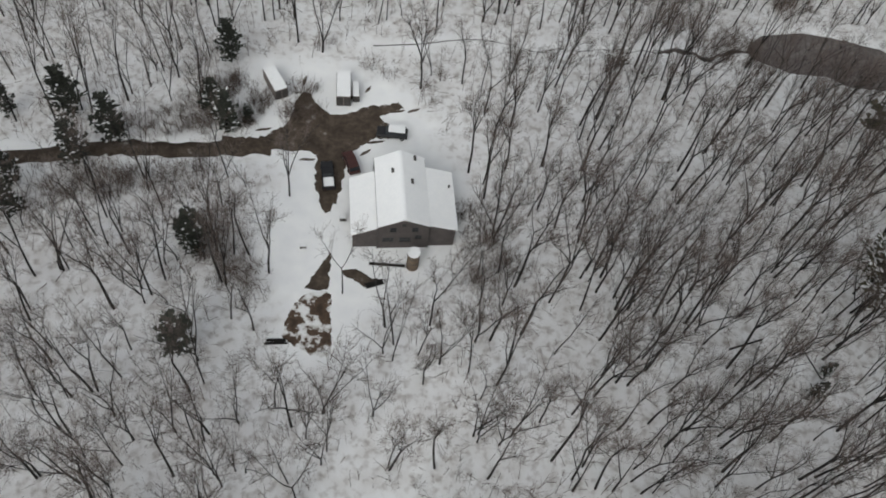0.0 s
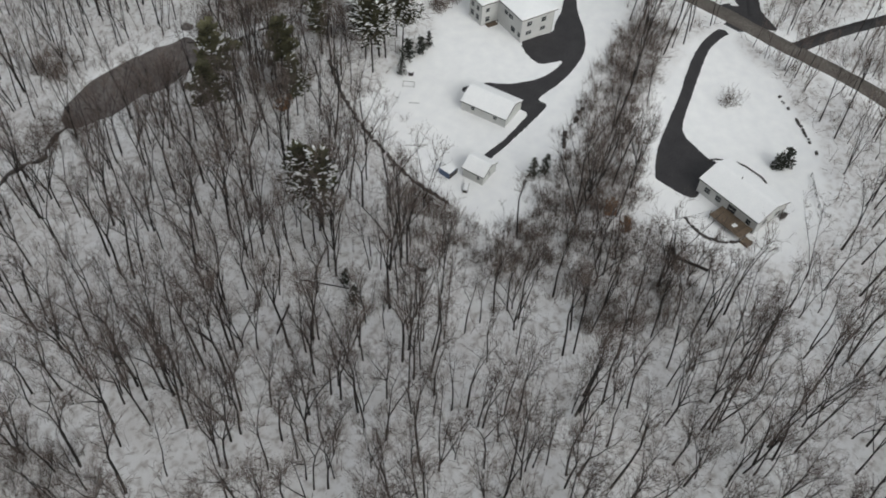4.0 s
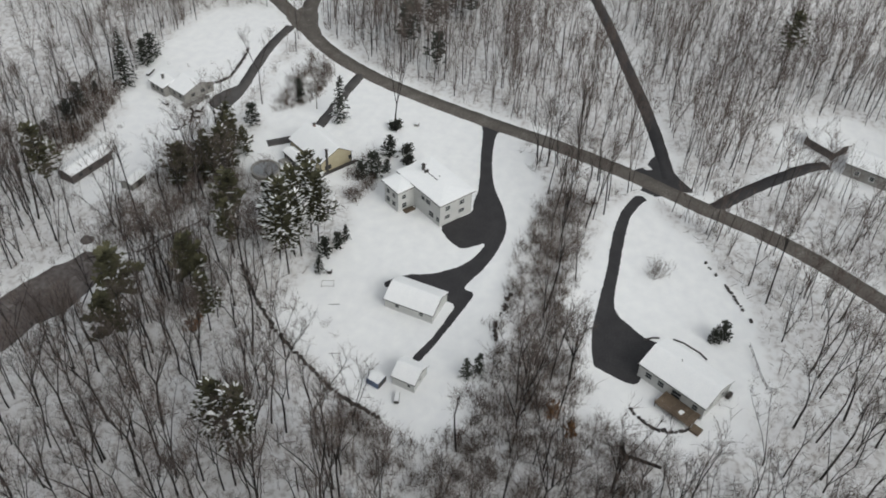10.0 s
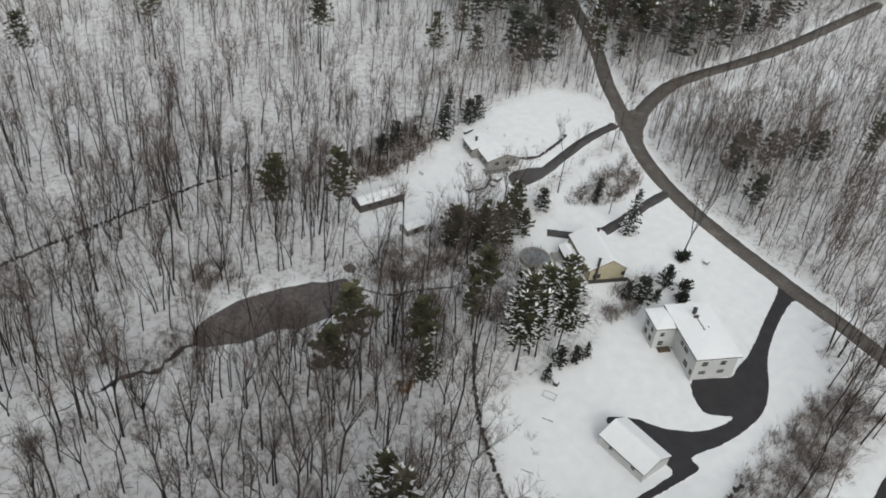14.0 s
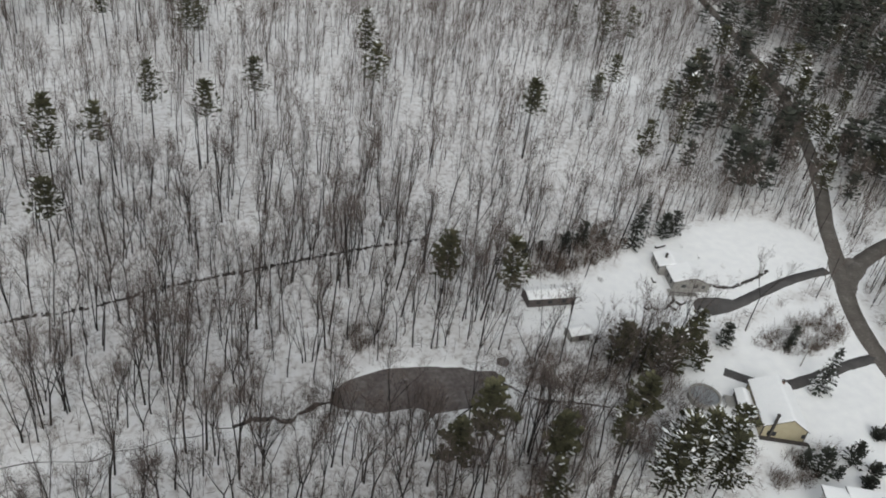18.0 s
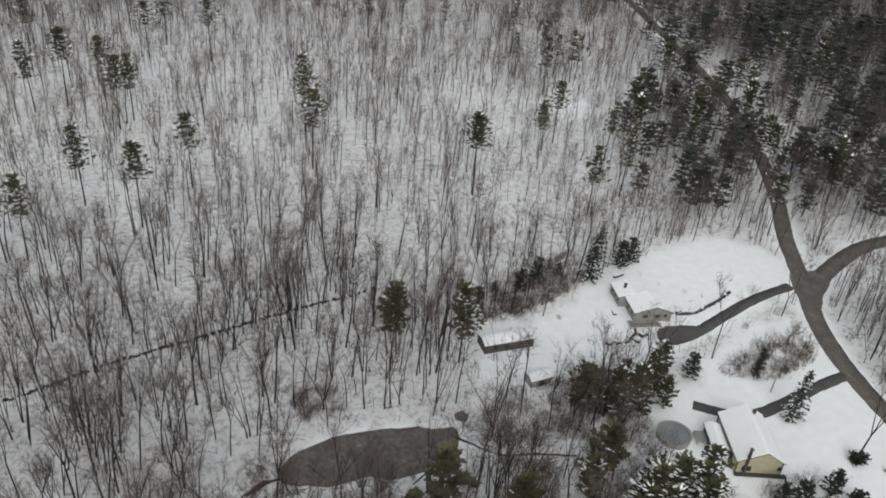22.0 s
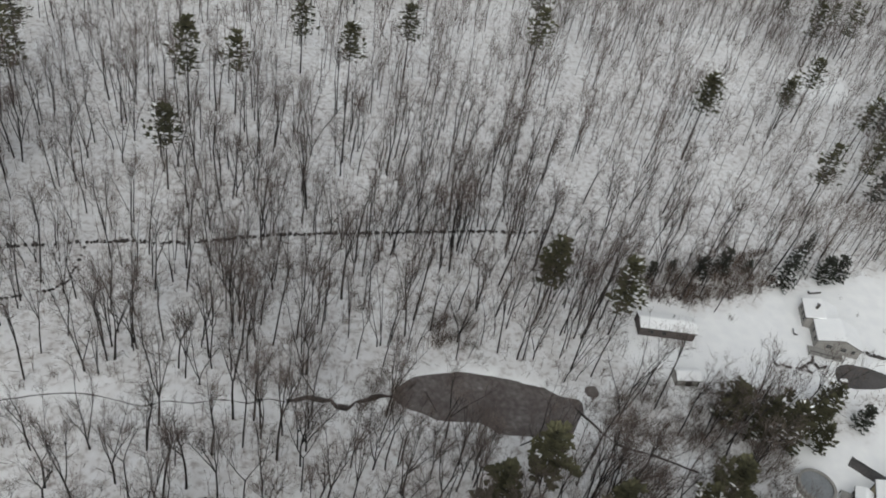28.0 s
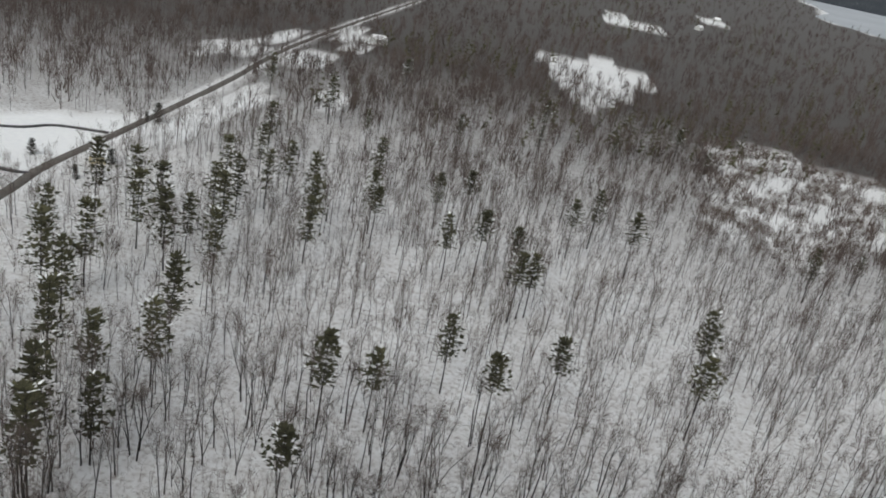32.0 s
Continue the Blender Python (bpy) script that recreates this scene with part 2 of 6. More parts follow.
def box(x0, y0, z0, x1, y1, z1, bevel=0.0, bm=None):
    bm = bm or bmesh.new()
    made = bmesh.ops.create_cube(bm, size=1.0, matrix=Matrix.LocRotScale(((x0 + x1) / 2, (y0 + y1) / 2, (z0 + z1) / 2), None, (abs(x1 - x0), abs(y1 - y0), abs(z1 - z0))))
    if bevel:
        bmesh.ops.bevel(bm, geom=list({e for v in made["verts"] for e in v.link_edges}), offset=bevel, segments=2, affect="EDGES")
    return bm


def prism(outline, z0, z1, bm=None):
    """An upright block over a flat outline of (x, y)."""
    bm = bm or bmesh.new()
    low, top = [bm.verts.new((x, y, z0)) for x, y in outline], [bm.verts.new((x, y, z1)) for x, y in outline]
    bm.faces.new(top), bm.faces.new(low[::-1])
    for a in range(len(outline)):
        b = (a + 1) % len(outline)
        bm.faces.new((low[a], low[b], top[b], top[a]))
    return bm


def solid(faces_of_points, bm=None):
    """A closed block from faces given by their corner points."""
    bm = bm or bmesh.new()
    at = {}
    for pts in faces_of_points:
        keys = [tuple(round(c, 4) for c in p) for p in pts]
        for key in keys:
            if key not in at:
                at[key] = bm.verts.new(key)
        bm.faces.new([at[key] for key in keys])
    bmesh.ops.recalc_face_normals(bm, faces=bm.faces)
    return bm


def tube(points, radius, sides=6, bm=None, taper=1.0):
    bm = bm or bmesh.new()
    rings, last = [], len(points) - 1
    for k, p in enumerate(points):
        d = (Vector(points[min(k + 1, last)]) - Vector(points[max(k - 1, 0)])).normalized()
        a = d.orthogonal().normalized()
        b = d.cross(a)
        r = radius * (1 + (taper - 1) * k / max(last, 1))
        rings.append([bm.verts.new(Vector(p) + r * (math.cos(q) * a + math.sin(q) * b)) for q in (2 * math.pi * s / sides for s in range(sides))])
    for low, top in zip(rings, rings[1:]):
        for s in range(sides):
            bm.faces.new((low[s], low[(s + 1) % sides], top[(s + 1) % sides], top[s]))
    bm.faces.new(rings[0][::-1]), bm.faces.new(rings[-1])
    return bm


# ---- the plan ----
ROAD_MAIN = [(120, -88), (139, -67), (151, -50), (160.5, -31), (166, -10), (171, 8), (174.5, 27), (176.5, 44), (179, 61), (182, 76), (187, 91), (194, 104), (203, 116), (216, 135), (234, 157), (258, 192), (277, 226), (292, 262), (318, 330), (350, 420)]
ROAD_EAST = [(200, 111), (211, 117), (231, 123.5), (247, 124.5), (273, 123), (305, 123), (380, 128)]
LANE_EAST = [(173, -2), (188, 4), (202, 10.5), (221, 20), (243, 31), (275, 48), (320, 70)]
ROAD_WEST = [(-108, 190), (-113, 266), (-116, 297), (-114.5, 344), (-112.5, 414), (-112, 484), (-114, 577), (-108, 692), (-95, 860), (-80, 1050)]
LANE_WEST = [(-200, 318), (-152, 327), (-137, 341), (-117, 346)]
DRIVE_NEXT = [(167, -14), (178, -20.6), (188, -27.8), (193.6, -32.4), (196.4, -36.2)]
DRIVE_3 = [(198.5, 116), (186, 114.8), (173, 111.9), (164, 109.4), (157, 108), (152.5, 109.6)]
DRIVE_4 = [(184.5, 84.6), (174, 84.0), (164, 82.8), (154, 82.1), (148.9, 84.2), (145.2, 87.4), (143.4, 89.2)]
DIRT_ROAD = [(-170, 52), (-120, 59), (-90, 63.5), (-70, 65.7), (-53.4, 69), (-44, 69.4), (-35.6, 70.2), (-28, 70.8)]
STREAM_W = [(60.5, 100.2), (57.6, 100.4), (55.2, 99.3), (53.4, 98.9), (51.8, 97.6), (50.2, 97.9), (49.1, 98.9), (45.0, 99.4), (43, 98.7), (41.7, 98.3)]
BROOK_W = [(41.7, 98.3), (38.5, 98.9), (35.7, 97.9), (31, 98.4), (26.1, 97.5), (22, 97.8), (18.5, 96.6), (10, 98.6), (4, 98.4), (-4, 96.6), (-12, 95.4)]
STREAM_E = [(93, 99.5), (98.9, 91.6), (105, 89.4), (112.7, 86)]
POND = [(59.6, 101.5), (64.2, 105.2), (72.7, 106.6), (79.3, 106), (86.9, 103.7), (92.2, 101), (94.6, 101.4), (94.8, 99.6), (93.0, 97.0), (91.2, 93.8), (85.3, 93), (79.1, 93), (74.9, 95.6), (68.7, 95.8), (64.5, 97.4), (61.3, 98.9)]
YARD_1 = [(147, 60), (131, 57), (120, 54), (109.5, 56.2), (95.8, 56.5), (88, 44), (84.5, 33), (80, 20), (88.4, 14.3), (103, 14.6), (118, 17), (137, 21), (157, 24), (168, 33), (174, 40), (177, 62), (180, 76), (168, 72), (157, 66)]
YARD_2 = [(164, 3), (150, 7), (134, 6.5), (112, 4.5), (98.1, -4.9), (97.5, -21.4), (106, -29), (116, -31), (135, -27), (150, -14), (159, -3)]
YARD_3 = [(150, 134), (163, 139), (180, 142), (198, 141), (206, 128), (197, 117), (180, 114), (158, 108), (144, 105), (134, 104.6), (124, 105), (119, 102.5), (112.5, 103.5), (108, 113), (108, 122), (116, 127), (128, 125), (139, 127)]
YARD_4 = [(128, 80), (134, 92), (148, 93), (162, 101), (176, 106), (190, 104), (185, 88), (179, 70), (165, 66), (150, 61), (140, 63), (134, 71)]
YARD_A = [(-33, 89), (-17, 90), (-7, 84), (-2, 77), (0.5, 70), (3.5, 62), (4, 57), (-3, 47), (-12, 42), (-13, 33), (-23, 33), (-26, 50), (-28, 58), (-22, 67), (-34, 72)]
GLADE = [(-17, 7), (-13, 13), (-7, 14), (-4, 11), (-10, 5)]
HEDGE = [(153.3, 22.0), (144.1, 19.6), (132.6, 19.6), (122.2, 17.6), (114.9, 17.0), (102.6, 14.3), (90.1, 14.3), (95.8, 6.2), (104.0, -1.0), (119.4, 7.8), (130.7, 10.5), (147.1, 13.6), (157.0, 13.1)]
LANE_SMALL = [(-140, 288), (-131, 287.4), (-122, 287), (-116, 289)]
YARD_WEST = [(-165, 300), (-119, 285), (-117, 345), (-121, 372), (-150, 352), (-170, 330)]
YARD_5 = [(189, -31), (208, -22), (222, -38), (212, -58), (187, -58), (186, -42)]
FIELDS = [
    [(144, 405), (179, 372), (289, 474), (291, 552), (217, 604), (176, 573)],
    [(56, 786), (91, 602), (159, 770), (136, 855)],
    [(-161, 1190), (-160, 1560), (-18, 1826), (81, 1537), (-11, 1215), (-75, 1180)],
]
LAKE = [(560, 3760), (760, 3700), (960, 3680), (1050, 3560), (960, 2880), (812, 2495), (867, 2150), (960, 2040), (1012, 1891), (1085, 1949), (1300, 2210), (1553, 2478), (1798, 2660), (2000, 2740), (2500, 3000), (2650, 3320), (2240, 3120), (1960, 3110), (1792, 3397), (1553, 3613), (1334, 3739), (1150, 3900), (700, 4050)]


# far openings in the woods: x, y, half length, half width, turn in degrees
GLADES = [(-284, 999, 22, 10, 20), (-268, 1089, 24, 8, 0), (-201, 1123, 26, 10, 10), (-193, 921, 22, 8, 0), (-175, 905, 14, 7, 0), (362, 1578, 40, 22, 20), (300, 1350, 40, 14, 20), (45, 1262, 85, 13, 10), (93, 1712, 20, 60, 0), (560, 843, 30, 12, 20), (540, 775, 34, 14, 10), (514, 700, 26, 10, 0), (-99, 713, 22, 10, 60), (-80, 660, 12, 26, 20), (-93, 571, 16, 22, 0), (-138, 556, 18, 26, 0), (200, 1240, 44, 14, 10), (160, 1300, 30, 10, 30), (-128, 630, 10, 30, 0), (-55, 480, 8, 22, 10), (-92, 440, 9, 30, 5), (-96, 380, 10, 34, 0), (209, 236, 10, 7, 20), (230, 231, 7, 4, 0), (243, 107, 30, 10, -4), (290, 100, 18, 10, 10)]


def away(points, poly):
    """Distance from each point to a closed outline, less than nothing inside."""
    p, a = np.asarray(points, float), np.asarray(poly, float)
    b = np.roll(a, -1, axis=0)
    best, inside = np.full(len(p), 1e9), np.zeros(len(p), bool)
    for (ax, ay), (bx, by) in zip(a, b):
        d = np.array([bx - ax, by - ay])
        s = np.clip(((p - (ax, ay)) @ d) / (d @ d), 0, 1)
        best = np.minimum(best, np.hypot(*(p - (ax, ay) - s[:, None] * d).T))
        if by != ay:
            cross = ((ay > p[:, 1]) != (by > p[:, 1])) & (p[:, 0] < (bx - ax) * (p[:, 1] - ay) / (by - ay) + ax)
            inside ^= cross
    return np.where(inside, -best, best)


def from_line(points, line):
    p, best = np.asarray(points, float), np.full(len(points), 1e9)
    for a, b in zip(line, line[1:]):
        d = np.subtract(b, a)
        s = np.clip(((p - a) @ d) / (d @ d), 0, 1)
        best = np.minimum(best, np.hypot(*(p - a - s[:, None] * d).T))
    return best


WAYS = [(ROAD_MAIN, 2.7), (ROAD_EAST, 2.4), (LANE_EAST, 1.8), (ROAD_WEST, 2.7), (LANE_WEST, 1.8), (DRIVE_NEXT, 1.7), (DRIVE_3, 1.7), (DRIVE_4, 1.6), (DIRT_ROAD, 1.7)]
YARDS = [YARD_1, YARD_2, YARD_3, YARD_4, YARD_A, YARD_5, YARD_WEST, GLADE]


def in_glades(points):
    """How far inside the far openings each point lies: above nothing inside."""
    p, best = np.asarray(points, float), np.full(len(points), -1.0)
    for x, y, a, b, turn in GLADES:
        c, q = math.cos(radians(turn)), math.sin(radians(turn))
        u, v = (p[:, 0] - x) * c + (p[:, 1] - y) * q, (p[:, 1] - y) * c - (p[:, 0] - x) * q
        best = np.maximum(best, 1 - np.hypot(u / a, v / b) * (0.7 + 0.6 * value_noise(p, 9, 91)))
    return best


def in_fields(points):
    """Whether each point lies in one of the two overgrown fields, whose edges are ragged."""
    p = np.asarray(points, float)
    return np.minimum(away(p, FIELDS[0]), away(p, FIELDS[1])) + 34 * (value_noise(p, 16, 93) - 0.5) < 0


def bare_share(points):
    """Less litter in the far openings."""
    return np.where(in_glades(points) > 0, 0.1, 1.0)


def openness(points):
    """Distance to the nearest clearing, road or water, less than nothing inside it."""
    out = np.full(len(points), 1e9)
    for poly in YARDS + [POND, LAKE, FIELDS[2]]:
        out = np.minimum(out, away(points, poly))
    for line, half in WAYS:
        out = np.minimum(out, from_line(points, line) - half)
    for line in (STREAM_W, STREAM_E, BROOK_W):
        out = np.minimum(out, from_line(points, line) - 0.6)
    return out


def value_noise(points, size, seed):
    """Smooth noise from 0 to 1 over points of the plan."""
    grid = np.random.RandomState(seed).rand(256, 256)
    q = np.asarray(points, float) / size
    i = np.floor(q).astype(int)
    s = q - i
    s = s * s * (3 - 2 * s)
    pick = lambda dx, dy: grid[(i[:, 0] + dx) % 256, (i[:, 1] + dy) % 256]  # noqa: E731
    low = pick(0, 0) * (1 - s[:, 0]) + pick(1, 0) * s[:, 0]
    top = pick(0, 1) * (1 - s[:, 0]) + pick(1, 1) * s[:, 0]
    return low * (1 - s[:, 1]) + top * s[:, 1]


def height(points):
    """The lie of the land: low relief in the woods, a hollow for the pond, far hills beyond the lake."""
    p = np.asarray(points, float)
    free = np.clip(openness(p) / 4, 0, 1)
    z = free * (0.5 * value_noise(p, 9, 3) + 0.25 * value_noise(p, 3.5, 4) - 0.35)
    z -= 0.55 * np.clip(0.5 - away(p, POND) / 3, 0, 1)
    return z


# ---- the ground, one sheet ----
def spaced(lo, hi, step, ends):
    """Even steps from lo to hi, then ever longer ones out to the ends."""
    mid = list(np.arange(lo, hi + step, step))
    while mid[-1] < ends:
        mid.append(mid[-1] + max(step, 0.07 * (mid[-1] - hi) + step))
    while mid[0] > -ends:
        mid.insert(0, mid[0] - max(step, 0.07 * (lo - mid[0]) + step))
    return np.array(mid)


gx, gy = spaced(-60, 210, 2.1, 4700), spaced(-40, 200, 2.1, 4700)
PX, PY = np.meshgrid(gx, gy)
flat = np.stack([PX.ravel(), PY.ravel()], -1)
cols = len(gx)
corner = (np.arange(len(gy) - 1)[:, None] * cols + np.arange(cols - 1)).ravel()
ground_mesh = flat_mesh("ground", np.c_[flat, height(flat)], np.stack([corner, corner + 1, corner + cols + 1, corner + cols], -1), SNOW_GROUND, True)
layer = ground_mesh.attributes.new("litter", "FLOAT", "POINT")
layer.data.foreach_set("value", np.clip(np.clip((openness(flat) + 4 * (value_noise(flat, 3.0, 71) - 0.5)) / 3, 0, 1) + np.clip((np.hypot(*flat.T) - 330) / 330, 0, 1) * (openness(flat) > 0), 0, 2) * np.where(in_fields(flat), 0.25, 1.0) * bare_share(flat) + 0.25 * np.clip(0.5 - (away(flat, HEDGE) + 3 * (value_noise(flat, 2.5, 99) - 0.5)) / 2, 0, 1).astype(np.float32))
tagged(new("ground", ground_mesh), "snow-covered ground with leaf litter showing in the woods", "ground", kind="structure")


def far_hills():
    """A ring of wooded hills round the horizon."""
    a, r = np.meshgrid(np.linspace(0, 2 * math.pi, 241), np.array([3930, 4040, 4160, 4300, 4450, 4600]))
    p = np.stack([(r * np.sin(a)).ravel(), (r * np.cos(a)).ravel()], -1)
    z = np.repeat([-4, 36, 66, 88, 102, 70], 241) * (0.8 + 0.3 * value_noise(p, 900, 8)) + 6 * value_noise(p, 60, 9)
    k = (np.arange(5)[:, None] * 241 + np.arange(240)).ravel()
    return flat_mesh("far_hills", np.c_[p, z], np.stack([k, k + 241, k + 242, k + 1], -1), HAZED_WOODS, True)


tagged(new("backdrop_hills", far_hills()), "distant hills covered with bare woods", "hills", kind="structure")


# ---- roads and drives ----
def smooth_line(points, step=2.0):
    """A soft curve through the points, sampled evenly."""
    p = np.array(points, float)
    p = np.vstack([2 * p[0] - p[1], p, 2 * p[-1] - p[-2]])
    out = []
    for k in range(1, len(p) - 2):
        a, b, c, d = p[k - 1 : k + 3]
        for s in np.arange(0, 1, step / max(np.hypot(*(c - b)), step)):
            out.append(0.5 * (2 * b + (c - a) * s + (2 * a - 5 * b + 4 * c - d) * s * s + (3 * b - a - 3 * c + d) * s**3))
    return np.array(out + [p[-2]])


def ribbon(name, line, half, z, mat, wobble=0.15, seed=1, step=1.5, thick=0.06):
    """A strip of paving along a line, with an uneven edge and a small thickness."""
    p = smooth_line(line, step)
    d = np.gradient(p, axis=0)
    side = np.stack([-d[:, 1], d[:, 0]], -1) / np.hypot(*d.T)[:, None]
    rng = np.random.RandomState(seed)
    left, right = p + side * (half + wobble * (rng.rand(len(p), 1) - 0.5) * 2), p - side * (half + wobble * (rng.rand(len(p), 1) - 0.5) * 2)
    n = len(p)
    lift = z + np.zeros((n, 1))
    v = np.vstack([np.c_[left, lift], np.c_[p, lift + 0.03], np.c_[right, lift], np.c_[left, lift - thick - 0.1], np.c_[right, lift - thick - 0.1]])
    k = np.arange(n - 1)
    f = np.vstack([np.stack([k + a, k + b, k + b + 1, k + a + 1], -1) for a, b in ((0, 3 * n), (n, 0), (2 * n, n), (4 * n, 2 * n))])
    return flat_mesh(name, v, f, mat, True)


def spread(name, outline, z, mat, wobble=0.12, seed=1, step=0.7):
    """A patch of paving over an outline of corners, its edge softened and frayed."""
    line = smooth_line(list(outline) + [outline[0]], step)[:-1]
    rng = np.random.RandomState(seed)
    line = line + wobble * (rng.rand(*line.shape) - 0.5) * 2
    return mesh_of(name, prism([tuple(q) for q in line], z - 0.2, z), mat)


for name, line, half, z, mat, label in (
    ("road_main", ROAD_MAIN, 2.4, 0.05, ROAD, "salt-stained asphalt road through snowy woods"),
    ("road_east", ROAD_EAST, 2.4, 0.044, ROAD, "salt-stained asphalt side road"),
    ("road_lane", LANE_EAST, 1.7, 0.04, DRIVE, "dark wet lane through the woods"),
    ("road_west", ROAD_WEST, 2.1, 0.05, ROAD, "salt-stained asphalt road along the woods"),
    ("road_west_lane", LANE_WEST, 1.6, 0.04, DRIVE, "dark wet side lane"),
    ("road_small_lane", LANE_SMALL, 1.4, 0.036, DRIVE, "short dark lane joining the road"),
    ("road_dirt", DIRT_ROAD, 1.5, 0.04, DIRT, "muddy dirt track leading to the yard"),
    ("driveway_next", DRIVE_NEXT, 1.7, 0.036, DRIVE, "cleared black asphalt driveway"),
    ("driveway_corner_house", DRIVE_3, 1.5, 0.036, GREY_DRIVE, "cleared greyish asphalt driveway"),
    ("driveway_tan_house", DRIVE_4, 1.4, 0.036, GREY_DRIVE, "partly cleared asphalt driveway"),
    ("stream_west", STREAM_W, 0.45, 0.03, STREAM, "narrow dark stream leaving the pond"),
    ("stream_brook", BROOK_W, 0.09, 0.03, STREAM, "thin broken trickle of the stream between trees"),
    ("stream_east", STREAM_E, 0.22, 0.03, STREAM, "narrow dark stream feeding the pond"),
):
    tagged(new(name, ribbon(name, line, half, z, mat, min(0.4, half * 0.8) if mat in (STREAM, DIRT) else 0.12, len(name))), label, "stream" if mat == STREAM else "road", kind="structure")

tagged(new("road_junction", spread("road_junction", [(194.5, 107), (197.5, 113.5), (201, 118.5), (204, 121), (207, 120), (210.5, 119.4), (211, 114.8), (207.6, 112), (203, 109.5), (198, 105.5)], 0.056, ROAD, 0.15, 3)), "wide salt-stained asphalt where the roads join", "road", kind="structure")
tagged(new("road_mouth", spread("road_mouth", [(169.5, -6), (171.5, 6), (176, 4), (181, 3), (181, -0.5), (176, -3), (171, -8)], 0.046, DRIVE, 0.15, 3)), "dark wet mouth of the lane", "road", kind="structure")
DRIVE_1 = [(175.6, 47.2), (172.4, 44.8), (162, 41.2), (150.7, 37.2), (144.5, 36), (140.6, 35.3), (133.5, 39), (128.8, 32.8), (132.3, 28.6), (125.5, 29.6), (119.5, 34.2), (116.8, 38.8), (114.6, 41.0), (112.6, 42.3), (111.4, 41.4), (113.3, 39.7), (114.0, 37), (113.9, 30.5), (113, 29.2), (112.3, 27.2), (104, 27.6), (97, 28.9), (96.6, 27.5), (104, 26.3), (112.9, 25.2), (117.4, 25.2), (118.4, 27.3), (128.3, 25.5), (138.2, 26), (144.5, 28.8), (152.2, 34), (162, 38.3), (172.2, 41), (175.2, 40)]
DRIVE_2 = [(169, 2.6), (165, 3.2), (156.2, 5), (146.7, 4.6), (135.6, 2.9), (126.8, 2), (117.3, 0.8), (110.5, -1.4), (109.2, -3), (108.5, -9.5), (113, -10.5), (119.5, -12), (120.5, -8.6), (122.2, -5.5), (126, -1.3), (138.3, 0.8), (147.8, 2.1), (156.2, 2.6), (163.6, 0.4), (167.4, -3.4)]
DIRT_YARD = [(-36, 72.6), (-30, 73.0), (-26.6, 75.4), (-25.2, 78.2), (-24.4, 82.4), (-22.6, 83.2), (-20.8, 80.2), (-18.6, 78.6), (-15.5, 79.2), (-12.6, 80.9), (-9.6, 81.4), (-7.3, 82.2), (-6.6, 81.0), (-9.6, 79.4), (-10.4, 78.2), (-7.2, 76.9), (-6.2, 75.4), (-8, 74.3), (-11.4, 73.9), (-13.3, 72.1), (-15.6, 70.4), (-15.9, 67.2), (-16.3, 63.4), (-17.2, 60.2), (-18.4, 58.6), (-19.4, 60.2), (-20.5, 65), (-20.9, 70), (-25.5, 70.4), (-30, 70.6), (-35.7, 70.2)]
APRON = [(150.4, 108.2), (151.6, 111.6), (154.6, 113.0), (158.6, 112.4), (162.4, 110.8), (162.6, 109.2), (158, 106.9), (153, 106.6)]
GARDEN = [(-23.4, 36.9), (-22.8, 40.5), (-21.1, 43.3), (-19.2, 44.2), (-17.1, 44.2), (-16.7, 40), (-16.5, 34.4), (-19.1, 34.1), (-21.6, 35.5)]
GARDEN_TOP = [(-20.7, 44.7), (-19.4, 47.6), (-17.9, 50.1), (-17.2, 51.2), (-17.3, 47.8), (-17.6, 44.9)]
BED_SOUTH = [(-15.3, 48), (-13.3, 48.5), (-11.2, 47.2), (-9.5, 46.6), (-11.9, 45.4), (-13.4, 46.6), (-14.9, 47)]
for name, outline, z, mat, label in (
    ("driveway_white_house", DRIVE_1, 0.036, DRIVE, "cleared black asphalt driveway and parking apron"),
    ("driveway_low_house", DRIVE_2, 0.036, DRIVE, "cleared black asphalt driveway widening at the house"),
    ("driveway_apron", APRON, 0.074, GREY_DRIVE, "cleared asphalt apron before the grey house"),
    ("yard_dirt", DIRT_YARD, 0.06, DIRT, "muddy brown parking yard with melted snow"),
    ("garden_dirt", GARDEN, 0.036, SOIL, "bare brown garden plot with patches of snow"),
    ("garden_dirt_upper", GARDEN_TOP, 0.036, DIRT, "narrow bare bed of brown soil"),
    ("garden_dirt_south", BED_SOUTH, 0.036, DIRT, "turned dark soil with debris before the brown house"),
):
    tagged(new(name, spread(name, outline, z, mat, *((0.26, 7, 0.6) if name == "yard_dirt" else (0.16, 5, 0.45) if mat in (DIRT, SOIL) else (0.1, len(name), 0.7)))), label, "driveway" if mat in (DRIVE, GREY_DRIVE) else "yard", kind="structure")
